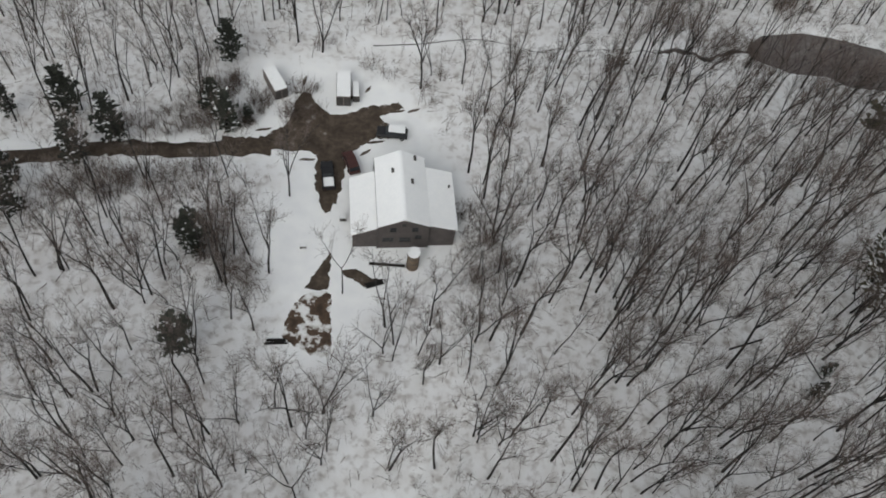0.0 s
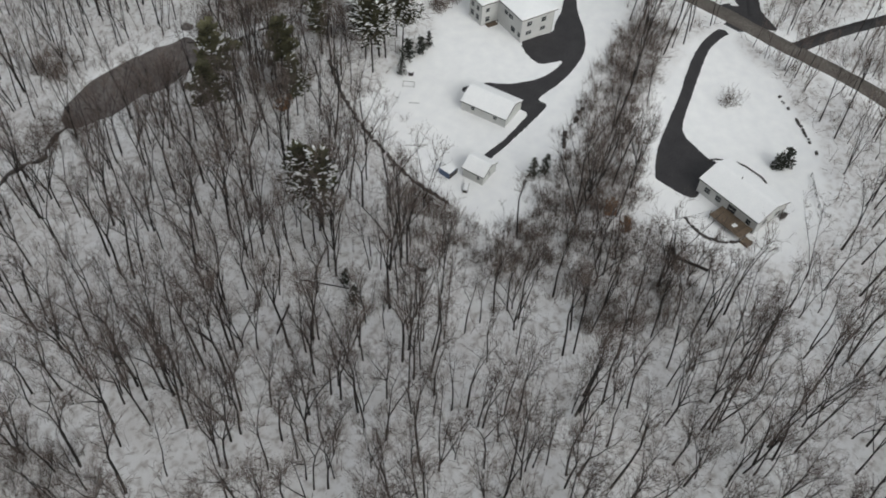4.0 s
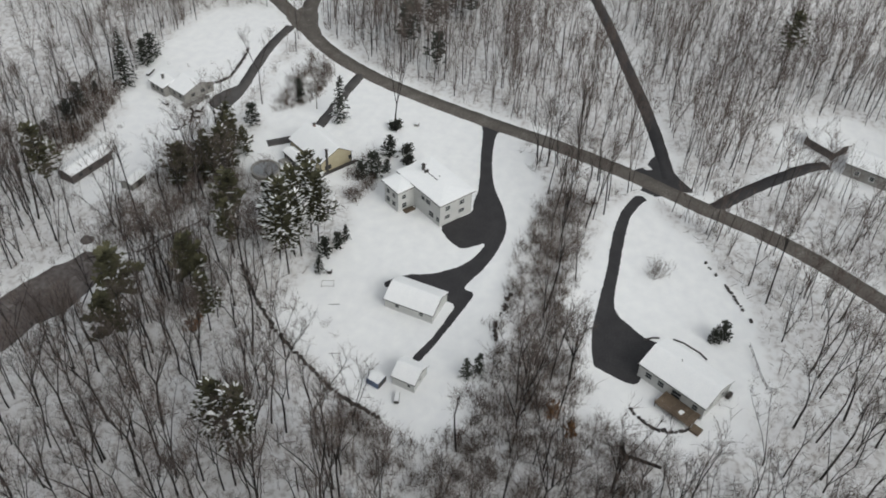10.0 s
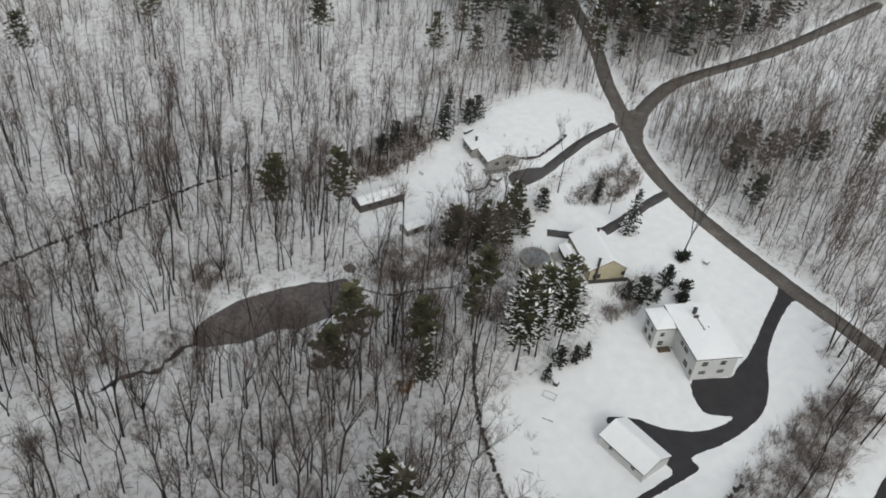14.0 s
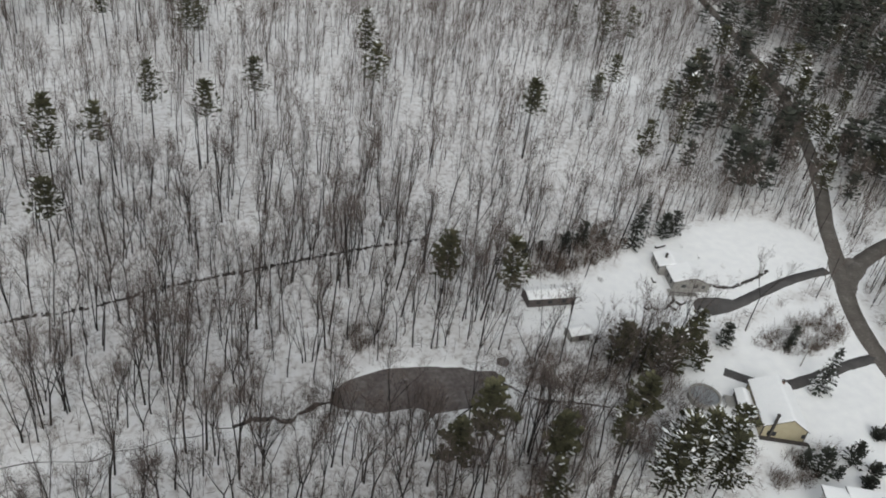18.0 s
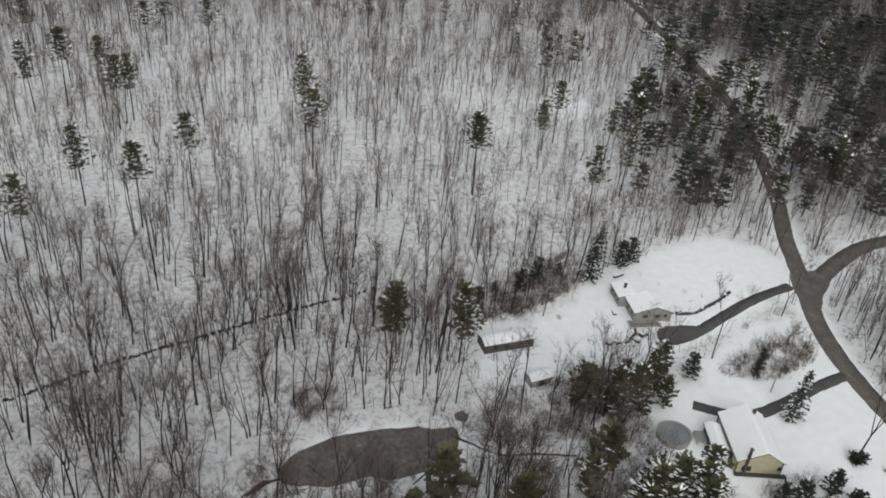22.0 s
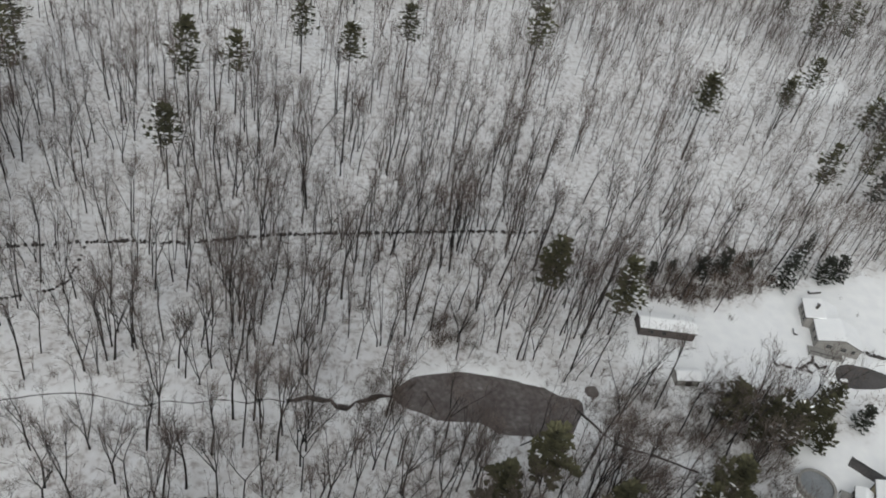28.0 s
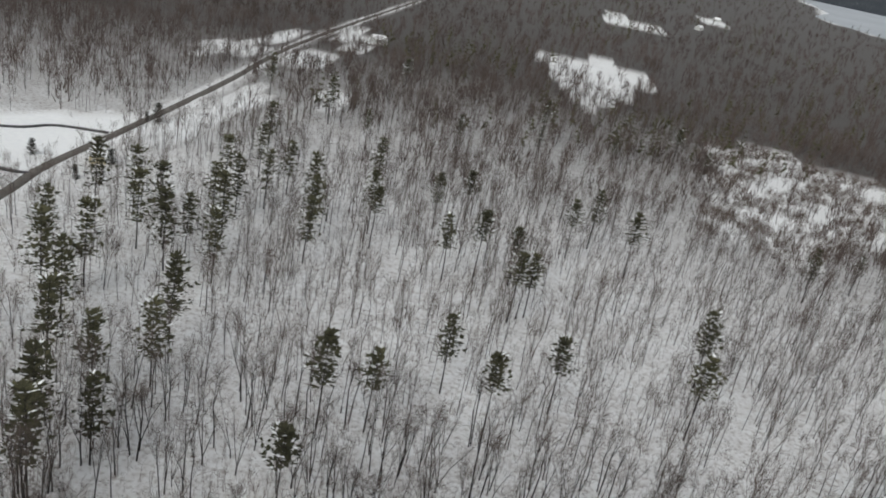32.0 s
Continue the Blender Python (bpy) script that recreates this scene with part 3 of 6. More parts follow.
for x, y, turn, long in ((-10, 79.4, 20, 1.6), (-7.4, 80.2, 15, 1.4), (-23.6, 86, 80, 1.2), (-12.6, 84.8, 60, 1.0), (-27.6, 74.4, 30, 1.0), (-32, 69.4, 8, 1.6), (-12.6, 70.9, 40, 1.2), (-11, 73.2, 12, 1.6), (-29.6, 74.6, 15, 1.4), (-15.4, 82.8, 70, 1.1), (-22, 68.8, 5, 1.4), (-4.6, 80.6, 25, 1.3)):
    c, q = math.cos(radians(turn)), math.sin(radians(turn))
    streak = [(x + c * a - q * b, y + q * a + c * b) for a, b in ((-long, 0), (-long * 0.4, 0.28), (long * 0.3, 0.2), (long, 0.05), (long * 0.4, -0.24), (-long * 0.5, -0.2))]
    tagged(new("yard_dirt_patch", spread("yard_dirt_patch", streak, 0.05, DIRT, 0.08, 3, 0.35)), "streak of brown mud melted out of the snow", "yard", kind="structure")
tagged(new("pond_water", spread("pond_water", [tuple(np.array(q) + 0.12 * (np.array(q) - (77, 100))) for q in POND], -0.22, ICE, 0.3, 4, 0.8)), "shallow pond with dull grey-brown ice", "pond", kind="structure")
tagged(new("pond_inlet", spread("pond_inlet", [(95.9, 102.2), (97.2, 101.8), (98.5, 102.8), (98.2, 104.2), (96.8, 104.6), (95.8, 103.6)], 0.03, ICE, 0.15, 4, 0.5)), "small round dark pool beside the pond", "pond", kind="structure")
tagged(new("lake_water", spread("lake_water", LAKE, 0.3, LAKE_ICE, 6, 1, 60)), "distant frozen lake under snow", "lake", kind="structure")


# ---- trees ----
def limb(verts, tris, a, b, ra, rb, sides):
    """Adds one tapering stick from a to b; rb = 0 makes it end in a point."""
    a, b = np.asarray(a, float), np.asarray(b, float)
    d = (b - a) / max(np.linalg.norm(b - a), 1e-6)
    u = np.cross(d, (0.3, 0.9, 0.31) if abs(d[2]) > 0.8 else (0, 0, 1))
    u /= np.linalg.norm(u)
    w = np.cross(d, u)
    k, angle = len(verts), np.arange(sides) * 2 * math.pi / sides
    ring = np.cos(angle)[:, None] * u + np.sin(angle)[:, None] * w
    verts.extend(a + ra * ring)
    if rb:
        verts.extend(b + rb * ring)
        for s in range(sides):
            q = (s + 1) % sides
            tris.extend([(k + s, k + q, k + sides + q), (k + s, k + sides + q, k + sides + s)])
    else:
        verts.append(b)
        for s in range(sides):
            tris.append((k + s, k + (s + 1) % sides, k + sides))


def twig(rng, verts, tris, a, b, r):
    """Adds one hair-thin twig, a single sliver."""
    k, d = len(verts), np.cross(b - a, rng.normal(0, 1, 3))
    d *= r / max(np.linalg.norm(d), 1e-6)
    verts.extend([a - d, a + d, b])
    tris.append((k, k + 1, k + 2))


def stem(rng, verts, tris, start, way, length, r0, r1, segments, sides, wander=0.08):
    """A wandering stem. Returns its points and radii."""
    pts, p, d = [np.array(start, float)], np.array(start, float), np.array(way, float)
    radii = np.linspace(r0, r1, segments + 1)
    for s in range(segments):
        d = d + rng.normal(0, wander, 3)
        d /= np.linalg.norm(d)
        q = p + d * length / segments
        limb(verts, tris, p, q, radii[s], radii[s + 1], sides)
        p = q
        pts.append(p)
    return pts, radii


def aside(rng, way, degrees):
    """A direction that leaves a way by some degrees, at a random side."""
    d = np.asarray(way, float) / np.linalg.norm(way)
    u = np.cross(d, rng.normal(0, 1, 3))
    u /= np.linalg.norm(u)
    a = radians(degrees)
    return math.cos(a) * d + math.sin(a) * u


def bare_tree(seed, tall, detail):
    """A leafless forest tree: trunk arrays and crown arrays. detail 2: near, 1: middle, 0: far."""
    rng = np.random.RandomState(seed)
    tv, tt, cv, ct = [], [], [], []
    sides = (3, 4, 6)[detail]
    girth = (0.0066, 0.0080, 0.0086)[detail] * tall * rng.uniform(0.75, 1.3)
    fork = rng.choice([0.1, 0.3, 0.46, 0.62], p=[0.2, 0.3, 0.3, 0.2])
    lean = np.array([rng.normal(0, 0.045), rng.normal(0, 0.045), 1.0])
    trunk, radii = stem(rng, tv, tt, (0, 0, -0.4), lean, tall * fork + 0.4, girth * 1.15, girth * 0.8, (1, 3, 5)[detail], sides, 0.03)
    leaders = rng.randint(2, 5) if fork < 0.4 else rng.randint(2, 4)
    for _ in range(leaders):
        up = aside(rng, (0, 0, 1), rng.uniform(4, 22))
        if detail:
            pts, rr = stem(rng, tv, tt, trunk[-1], up, tall * (1 - fork) * rng.uniform(0.8, 1.0), girth * 0.66, girth * 0.1, (2, 3, 6)[detail], max(3, sides - 1), 0.07)
        else:
            pts = [trunk[-1], trunk[-1] + up * tall * (1 - fork) * rng.uniform(0.8, 1.0)]
            limb(cv, ct, *pts, girth * 0.6, 0, 3)
        for _ in range((5, 7, 10)[detail]):
            s = rng.uniform(0.12 if fork > 0.4 else 0.35, 0.95) * (len(pts) - 1)
            k = int(s)
            at = pts[k] + (pts[min(k + 1, len(pts) - 1)] - pts[k]) * (s - k)
            long = tall * rng.uniform(0.12, 0.27) * (1.15 - s / len(pts) * 0.6)
            way = aside(rng, (0, 0, 1), rng.uniform(17, 46))
            thick = girth * rng.uniform(0.13, 0.26)
            if detail < 2:
                end = at + way * long
                if detail:
                    limb(tv, tt, at, end, thick, 0, 3)
                else:
                    twig(rng, cv, ct, at, end, thick * 1.3)
            else:
                end = stem(rng, tv, tt, at, way, long, thick, 0.014, detail, 2 + detail, 0.14)[0][-1]
            for _ in range((5, 6, 6)[detail]):
                w = at + (end - at) * rng.uniform(0.25, 1.0)
                way2 = aside(rng, way + np.array((0, 0, 0.35)), rng.uniform(20, 50))
                tip = w + way2 * long * rng.uniform(0.35, 0.6)
                if detail < 2:
                    twig(rng, cv, ct, w, tip, (0.052, 0.034)[detail])
                else:
                    limb(cv, ct, w, tip, 0.018, 0, 3)
                for _ in range((0, 2, 4)[detail]):
                    e = w + (tip - w) * rng.uniform(0.3, 0.9)
                    twig(rng, cv, ct, e, e + aside(rng, way2, rng.uniform(25, 55)) * long * rng.uniform(0.15, 0.35), 0.016)
    return (np.array(tv), np.array(tt)), (np.array(cv), np.array(ct))


def tuft(rng, verts, tris, at, size, flatten=0.45, blades=7, slim=0.2):
    """A ragged clump of needles: blades that point outward from one place."""
    for _ in range(blades):
        d = rng.normal(0, 1, 3) * (1, 1, flatten)
        d /= np.linalg.norm(d)
        side = np.cross(d, rng.normal(0, 1, 3))
        side *= size * slim / max(np.linalg.norm(side), 1e-6)
        k, base, tip = len(verts), at - d * size * 0.35, at + d * size * rng.uniform(0.7, 1.2)
        mid = at + d * size * 0.25
        verts.extend([base, mid + side, mid - side, tip, mid + np.cross(side, d) * 0.8])
        tris.extend([(k, k + 1, k + 4), (k + 1, k + 3, k + 4), (k + 2, k, k + 4), (k + 3, k + 2, k + 4)])


def blade(verts, tris, at, way, long, half, sag):
    """One flat spray of needles or pad of snow: a kite folded along its middle."""
    side = np.cross(way, (0, 0, 1.0))
    side *= half / max(np.linalg.norm(side), 1e-6)
    k, mid = len(verts), at + way * long * 0.45 - (0, 0, sag)
    verts.extend([at, mid + side, mid - side, at + way * long, at + way * long * 0.4 + (0, 0, sag)])
    tris.extend([(k, k + 1, k + 4), (k + 1, k + 3, k + 4), (k + 3, k + 2, k + 4), (k + 2, k, k + 4)])


def conifer(seed, tall, bare, wide, detail=1, top=0.25, snowy=0.25, droop=-0.1):
    """Trunk, needles and snow of a pine or spruce, in tiers of flat limbs. bare: the share of trunk without limbs."""
    rng = np.random.RandomState(seed)
    tv, tt, nv, nt, sv, st = [], [], [], [], [], []
    pts, _ = stem(rng, tv, tt, (0, 0, -0.4), (rng.normal(0, 0.02), rng.normal(0, 0.02), 1), tall + 0.2, 0.011 * tall, 0.02, 6, 5, 0.015)
    whorls = (9, 13, 6)[detail]
    skew, pine = rng.uniform(0, 6.28), top > 0.15
    for k in range(whorls):
        s = bare + (1 - bare) * (k + rng.uniform(0, 0.4)) / whorls
        q = (s - bare) / (1 - bare)
        if pine:
            reach = wide * (1.1 - (1.1 - top * 0.6) * q**1.05) * (0.6 + 0.4 * min(1, q * 5)) * rng.uniform(0.65, 1.15)
        else:
            reach = wide * (1.03 - q)
        i = min(int(s * (len(pts) - 1)), len(pts) - 2)
        at = pts[i] + (pts[i + 1] - pts[i]) * (s * (len(pts) - 1) - i)
        turn, count = rng.uniform(0, 6.28), rng.randint(4, 7)
        for b in range(count):
            a = turn + b * 6.28 / count + rng.normal(0, 0.25)
            out = reach * rng.uniform(0.55, 1.1) * (1 + 0.25 * math.cos(a - skew) * pine)
            d = np.array([math.cos(a), math.sin(a), droop + (0.22 if pine else 0.0) + 0.45 * q])
            limb(tv, tt, at, at + d * out, 0.06, 0, 3)
            steps = max(2, int(out / (wide * (0.26, 0.17, 0.3)[detail])))
            for m in np.linspace(0.3, 1.0, steps):
                c = at + d * out * m + (0, 0, rng.normal(0, 0.04) * out)
                size = wide * rng.uniform(0.2, 0.34) * (1.2, 1.0, 1.5)[detail]
                for turn_by in (-1.0, -0.45, 0.1, 0.55, 1.05)[:: (2, 1, 2)[detail]]:
                    w = a + turn_by + rng.normal(0, 0.2)
                    blade(nv, nt, c, np.array([math.cos(w), math.sin(w), d[2] + rng.normal(0.02, 0.12)]), size * rng.uniform(0.6, 1.0), size * rng.uniform(0.2, 0.36), -size * 0.06)
                if m > 0.35 and rng.rand() < snowy * (1.25 - 0.7 * q):
                    for w in a + rng.normal(0, 0.6, 2):
                        blade(sv, st, c + (0, 0, size * 0.16), np.array([math.cos(w), math.sin(w), d[2]]), size * rng.uniform(0.6, 1.2), size * rng.uniform(0.11, 0.24), size * 0.04)
    for _ in range(6):
        w = rng.uniform(0, 6.28)
        blade(nv, nt, pts[-1] - (0, 0, 0.1 * wide), np.array([math.cos(w) * 0.5, math.sin(w) * 0.5, 0.8]), wide * 0.3, wide * 0.05, -0.02)
    if not sv:
        blade(sv, st, pts[3], np.array((1.0, 0, 0)), 0.5, 0.15, 0.05)
    return [(np.array(v), np.array(t)) for v, t in ((tv, tt), (nv, nt), (sv, st))]


def veils_lawn(points):
    """Whether a tall tree here would stand over one of the lawns to its north-east, whose edges carry only low growth."""
    p, out = np.asarray(points, float), np.zeros(len(points), bool)
    for yard in (YARD_1, YARD_2, YARD_3, YARD_4):
        for step in (4, 9, 14):
            out |= away(p + (step * 0.86, step * 0.5), yard) < 0
    return out | ((np.abs(p[:, 0] - 170) < 22) & (np.abs(p[:, 1] - 100) < 12))


def plant_woods():
    """Chooses where the leafless trees stand: denser to the north, none in the open."""
    rng = np.random.RandomState(11)
    spots = rng.uniform((-330, -150), (430, 640), (52000, 2))
    far = np.hypot(spots[:, 0] - 40, spots[:, 1] - 70)
    keep = openness(spots) > np.where(spots[:, 0] < 120, 3.0, np.where(spots[:, 1] > 125, 0.5, 1.5))
    dense = np.where(spots[:, 1] > 150, 0.030, 0.036) * (0.55 + 0.9 * value_noise(spots, 28, 21))
    dense *= np.where((np.abs(spots[:, 0] - 108) < 24) & (np.abs(spots[:, 1] - 80) < 18), 1.4, 1.0)
    dense *= np.where(far > 330, 0.62, 1.0) * np.where(in_glades(spots) > 0, 0.12, 1.0) * np.where((far < 240) & (spots[:, 1] < 150), np.where(spots[:, 0] > 180, 1.9, 1.35), 1.0)
    dense = np.where(in_fields(spots), dense * np.where(spots[:, 1] > 600, 0.4, 0.15), dense)
    seen = np.degrees(np.arctan2(spots[:, 0] - 40, spots[:, 1] - 20))
    keep &= (far < 260) | ((seen > -68) & (seen < 112))
    keep &= rng.rand(len(spots)) < dense * (760 * 790 / 52000)
    keep &= ~(veils_lawn(spots) & (rng.rand(len(spots)) < 0.86))
    return spots[keep]


# trees that stand out singly
TREES_YARD = [(13.9, 59.6), (15.6, 61.2), (-34.4, 58.9), (-26.2, 47.3), (-15.2, 44.2), (-3.2, 30.1), (-24.3, 61.5), (-21, 93), (-3.4, 85.8), (4.5, 67.9), (3.3, 32), (5.5, 16.9), (4.5, 8.9), (8.7, 9), (-19.5, 12.6), (-19, 21.9), (-21, 23.5), (-36.8, 39.3), (-27.5, 37.7), (23.2, 37.9), (16.1, 35.4), (-47.3, 40.4), (4.9, 28), (163.3, 64.8), (158, 100), (104.3, 1.3), (105.6, 1.8), (88.8, -15.5)]
TREES_POND = [(65.8, 60), (40.8, 70.4), (54.7, 73.5), (56.3, 57.3), (51.3, 60.2), (38.8, 81.3), (19.5, 79.8), (33.1, 61), (26.7, 61), (23.4, 63.2), (27.6, 81.3), (24.5, 79.4), (35.2, 88.9), (58.1, 71.6), (62.1, 72.4), (44.2, 52.9), (51.2, 56), (58.7, 52), (68.4, 91.8), (72.8, 114), (50.9, 123.9), (62.8, 115), (13.7, 133.5), (15.3, 127.2), (45.1, 143.9), (42.6, 146.5), (27.5, 115.5), (14.1, 116.6), (17.3, 82.1), (12.5, 88), (40.7, 86.7)]
placed = np.array(TREES_YARD + TREES_POND)
SPOTS = plant_woods()
SPOTS = SPOTS[np.hypot(SPOTS[:, None, 0] - placed[None, :, 0], SPOTS[:, None, 1] - placed[None, :, 1]).min(1) > 3.2]
order = np.argsort(np.hypot(SPOTS[:, 0] - 38, SPOTS[:, 1] - 62))
own = 300 - len(placed)
near, rest = np.vstack([placed, SPOTS[order[:own]]]), SPOTS[order[own:]]


def make_protos(count, detail):
    return [bare_tree(500 + 31 * k + detail, 19.0, detail) for k in range(count)]


def plant_near():
    rng = np.random.RandomState(5)
    made = []
    for trunk, crown in make_protos(10, 2):
        ob = thing("bare_tree", "tall leafless forest tree with dark trunk, standing in snow", "tree", group="leafless woodland trees")
        part("trunk", flat_mesh("trunk", *trunk, BARK), None, ob)
        part("crown", flat_mesh("crown", *crown, TWIG), None, ob, "bare brown twigs")
        made.append(ob)
    z = height(near)
    for k, (x, y) in enumerate(near):
        s = rng.uniform(0.74, 1.2)
        m = pose(x, y, z[k], 0, 0, rng.uniform(0, 360)) @ Matrix.Diagonal((s * 0.9, s * 0.9, s, 1))
        if k < len(made):
            made[k].matrix_world = m
        else:
            copy_thing(made[k % len(made)], Matrix.LocRotScale(m.to_translation(), m.to_quaternion(), None)).scale = m.to_scale()


def grow(name, protos, spots, rng, mats, label, category, low=0.75, high=1.15):
    """Joins many plants into one object: every spot takes a turned and scaled form of one of the protos."""
    z = height(spots)
    kinds = rng.randint(0, len(protos), len(spots))
    turn, size = rng.uniform(0, 6.283, len(spots)), rng.uniform(low, high, len(spots))
    stacks = [([], []) for _ in mats]
    counts = [0] * len(mats)
    for (x, y), h, k, a, s in zip(spots, z, kinds, turn, size):
        c, d = math.cos(a) * s, math.sin(a) * s
        spin = np.array([[c, d, 0], [-d, c, 0], [0, 0, s]])
        for n, (v, t) in enumerate(protos[k]):
            stacks[n][0].append(v @ spin + (x, y, h))
            stacks[n][1].append(t + counts[n])
            counts[n] += len(v)
    root = tagged(new(name), label, category, kind="stuff")
    for n, (mat, (v, t)) in enumerate(zip(mats, stacks)):
        piece = ("trunks", "crowns", "snow_load")[n]
        part(piece, flat_mesh(piece, np.concatenate(v), np.concatenate(t), mat), None, root)
    return root


plant_near()
rng = np.random.RandomState(77)
reach = np.hypot(rest[:, 0] - 40, rest[:, 1] - 60)
grow("woods", make_protos(10, 1), rest[reach < 135], rng, (BARK, TWIG), "dense leafless woodland standing in snow", "woods", 0.74, 1.18)
grow("middle_woods", make_protos(8, 0), rest[(reach >= 135) & (reach < 250)], rng, (BARK, TWIG), "leafless woodland standing in snow around the clearings", "woods", 0.62, 1.02)
grow("outer_woods", make_protos(8, 0), rest[reach >= 250], rng, (PALED_BARK, TWIG), "leafless woodland stretching away", "woods", 0.6, 0.96)


def shrub(seed):
    """A bush of thin bare stems."""
    rng = np.random.RandomState(seed)
    v, t = [], []
    for _ in range(12):
        way = aside(rng, (0, 0, 1), rng.uniform(5, 45))
        at = np.array([rng.normal(0, 0.45), rng.normal(0, 0.45), -0.2])
        long = rng.uniform(1.4, 3.4)
        limb(v, t, at, at + way * long, 0.03, 0, 3)
        for _ in range(4):
            p = at + way * long * rng.uniform(0.25, 0.95)
            twig(rng, v, t, p, p + aside(rng, way, rng.uniform(20, 55)) * long * 0.4, 0.025)
    return [(np.array(v), np.array(t))]


def sapling(seed):
    """A few whippy young stems."""
    rng = np.random.RandomState(seed)
    v, t = [], []
    for _ in range(2):
        way = aside(rng, (0, 0, 1), rng.uniform(1, 9))
        at, long = np.array([rng.normal(0, 0.6), rng.normal(0, 0.6), -0.2]), rng.uniform(4, 8)
        limb(v, t, at, at + way * long, 0.05, 0, 3)
        for _ in range(8):
            p = at + way * long * rng.uniform(0.3, 0.97)
            twig(rng, v, t, p, p + aside(rng, way, rng.uniform(20, 50)) * long * rng.uniform(0.12, 0.28), 0.028)
    return [(np.array(v), np.array(t))]


def plant_saplings():
    rng = np.random.RandomState(23)
    spots = rng.uniform((-120, -110), (300, 420), (16000, 2))
    chance = (0.25 + 0.75 * value_noise(spots, 22, 61)) * np.where(spots[:, 1] > 170, 0.45, 1.0)
    clear = np.minimum(away(spots, FIELDS[0]), openness(spots))
    return spots[(clear > 2.0) & (rng.rand(len(spots)) < chance * 1.1)]


grow("saplings", [sapling(160 + k) for k in range(8)], plant_saplings(), rng, (BRUSH,), "thin brown saplings growing between the forest trees", "saplings", 0.7, 1.3)

THICKETS = [
    HEDGE,
    [(80, 16), (90, 14), (96, 6), (98, -2), (94, -10), (84, -20), (72, -5)],
    [(72, 30), (80, 34), (79, 20), (85, 13.5), (89, 11.5), (86, 4), (74, 10)],
    [(136.5, -4.6), (140.5, -5.6), (140.6, -8.2), (137, -7.6)],
    [(124, 76), (131, 92), (124, 96), (112, 82), (112, 70)],
    [(158, 94), (172, 98), (186, 101), (182, 94), (168, 90)],
    [(112, 131), (128, 140), (150, 146), (148, 138), (130, 131)],
    [(98, 98), (112, 104), (132, 103), (128, 92), (108, 92)],
    [(134, 61), (146, 66), (152, 61), (140, 57)],
    [(-36.5, 55.5), (-32, 52.6), (-27.6, 48), (-28, 45.6), (-31.5, 46.6), (-35.5, 51)],
    [(68, 117), (75, 119), (75, 114), (70, 114)],
    [(-50, 72), (-37, 74), (-37, 76), (-52, 74.4)],
    [(-60, 62.4), (-38, 67.4), (-38, 65), (-60, 59)],
    [(-41, 75.5), (-32, 76), (-31, 80.5), (-36, 84), (-42, 80)],
    [(-24.6, 79), (-22.4, 78.6), (-22, 82.6), (-24.2, 83)],
    [(118, 130), (126, 136), (138, 139), (146, 138), (136, 132), (126, 129)],
    [(88, 74), (100, 88), (106, 84), (95, 70)],
    [(57, 104), (62, 104), (60, 98), (55, 98)],
    [(4, 60), (10, 60), (11, 50), (5, 48)],
]


def plant_brush():
    rng = np.random.RandomState(9)
    spots = rng.uniform((-70, -60), (230, 180), (9000, 2))
    gap = openness(spots)
    thicket = np.zeros(len(spots))
    for poly in THICKETS:
        thicket = np.maximum(thicket, np.clip(1 - away(spots, poly) / 4, 0, 1))
    fringe = np.clip(1 - np.abs(gap - 4) / 5, 0, 1)
    chance = 0.05 + 0.25 * value_noise(spots, 15, 31) ** 3 + 0.85 * thicket + 0.14 * fringe
    paved = np.min([from_line(spots, line) - half for line, half in WAYS], axis=0)
    gap = np.where((thicket > 0.95) & (paved > 1.0), 9, gap)
    first = spots[(gap > 0.8) & (rng.rand(len(spots)) < chance)]
    more = []
    for poly in THICKETS:
        lo, hi = np.min(poly, axis=0) - 3, np.max(poly, axis=0) + 3
        extra = rng.uniform(lo, hi, (int(np.prod(hi - lo) * (0.4 if poly is HEDGE else 0.6 if poly[0][0] in (-36.5, -24.6, -41) else 0.36)), 2))
        keep = (away(extra, poly) < 2) & (np.min([from_line(extra, line) - half for line, half in WAYS], axis=0) > 1)
        more.append(extra[keep & ((np.minimum(away(extra, YARD_1), away(extra, YARD_2)) > 0.3) | (poly is HEDGE))])
    return np.vstack([first, *more])


def plant_sticks():
    """Fallen branches and low bare seedlings that stick out of the snow under the trees."""
    rng = np.random.RandomState(29)
    spots = rng.uniform((-75, -60), (190, 215), (22000, 2))
    spots = spots[(openness(spots) > 1.5) & (rng.rand(len(spots)) < 0.3 + 0.7 * value_noise(spots, 12, 33))]
    z, v, t = height(spots), [], []
    for (x, y), h in zip(spots, z):
        a, long = rng.uniform(0, 6.28), rng.uniform(0.5, 2.4) ** 1.3
        at = np.array((x, y, h + 0.03))
        tip = at + np.array((math.cos(a) * long, math.sin(a) * long, rng.uniform(0.0, 0.35) * long))
        limb(v, t, at, tip, rng.uniform(0.03, 0.065), 0, 3)
        if long > 1.5:
            w = a + rng.uniform(0.4, 1.0)
            limb(v, t, at + (tip - at) * 0.5, at + (tip - at) * 0.5 + np.array((math.cos(w), math.sin(w), 0.2)) * long * 0.4, 0.025, 0, 3)
    return np.array(v), np.array(t)


tagged(new("fallen_branches", flat_mesh("fallen_branches", *plant_sticks(), TWIG)), "dark fallen branches and twigs strewn over the snow", "branches", kind="stuff")


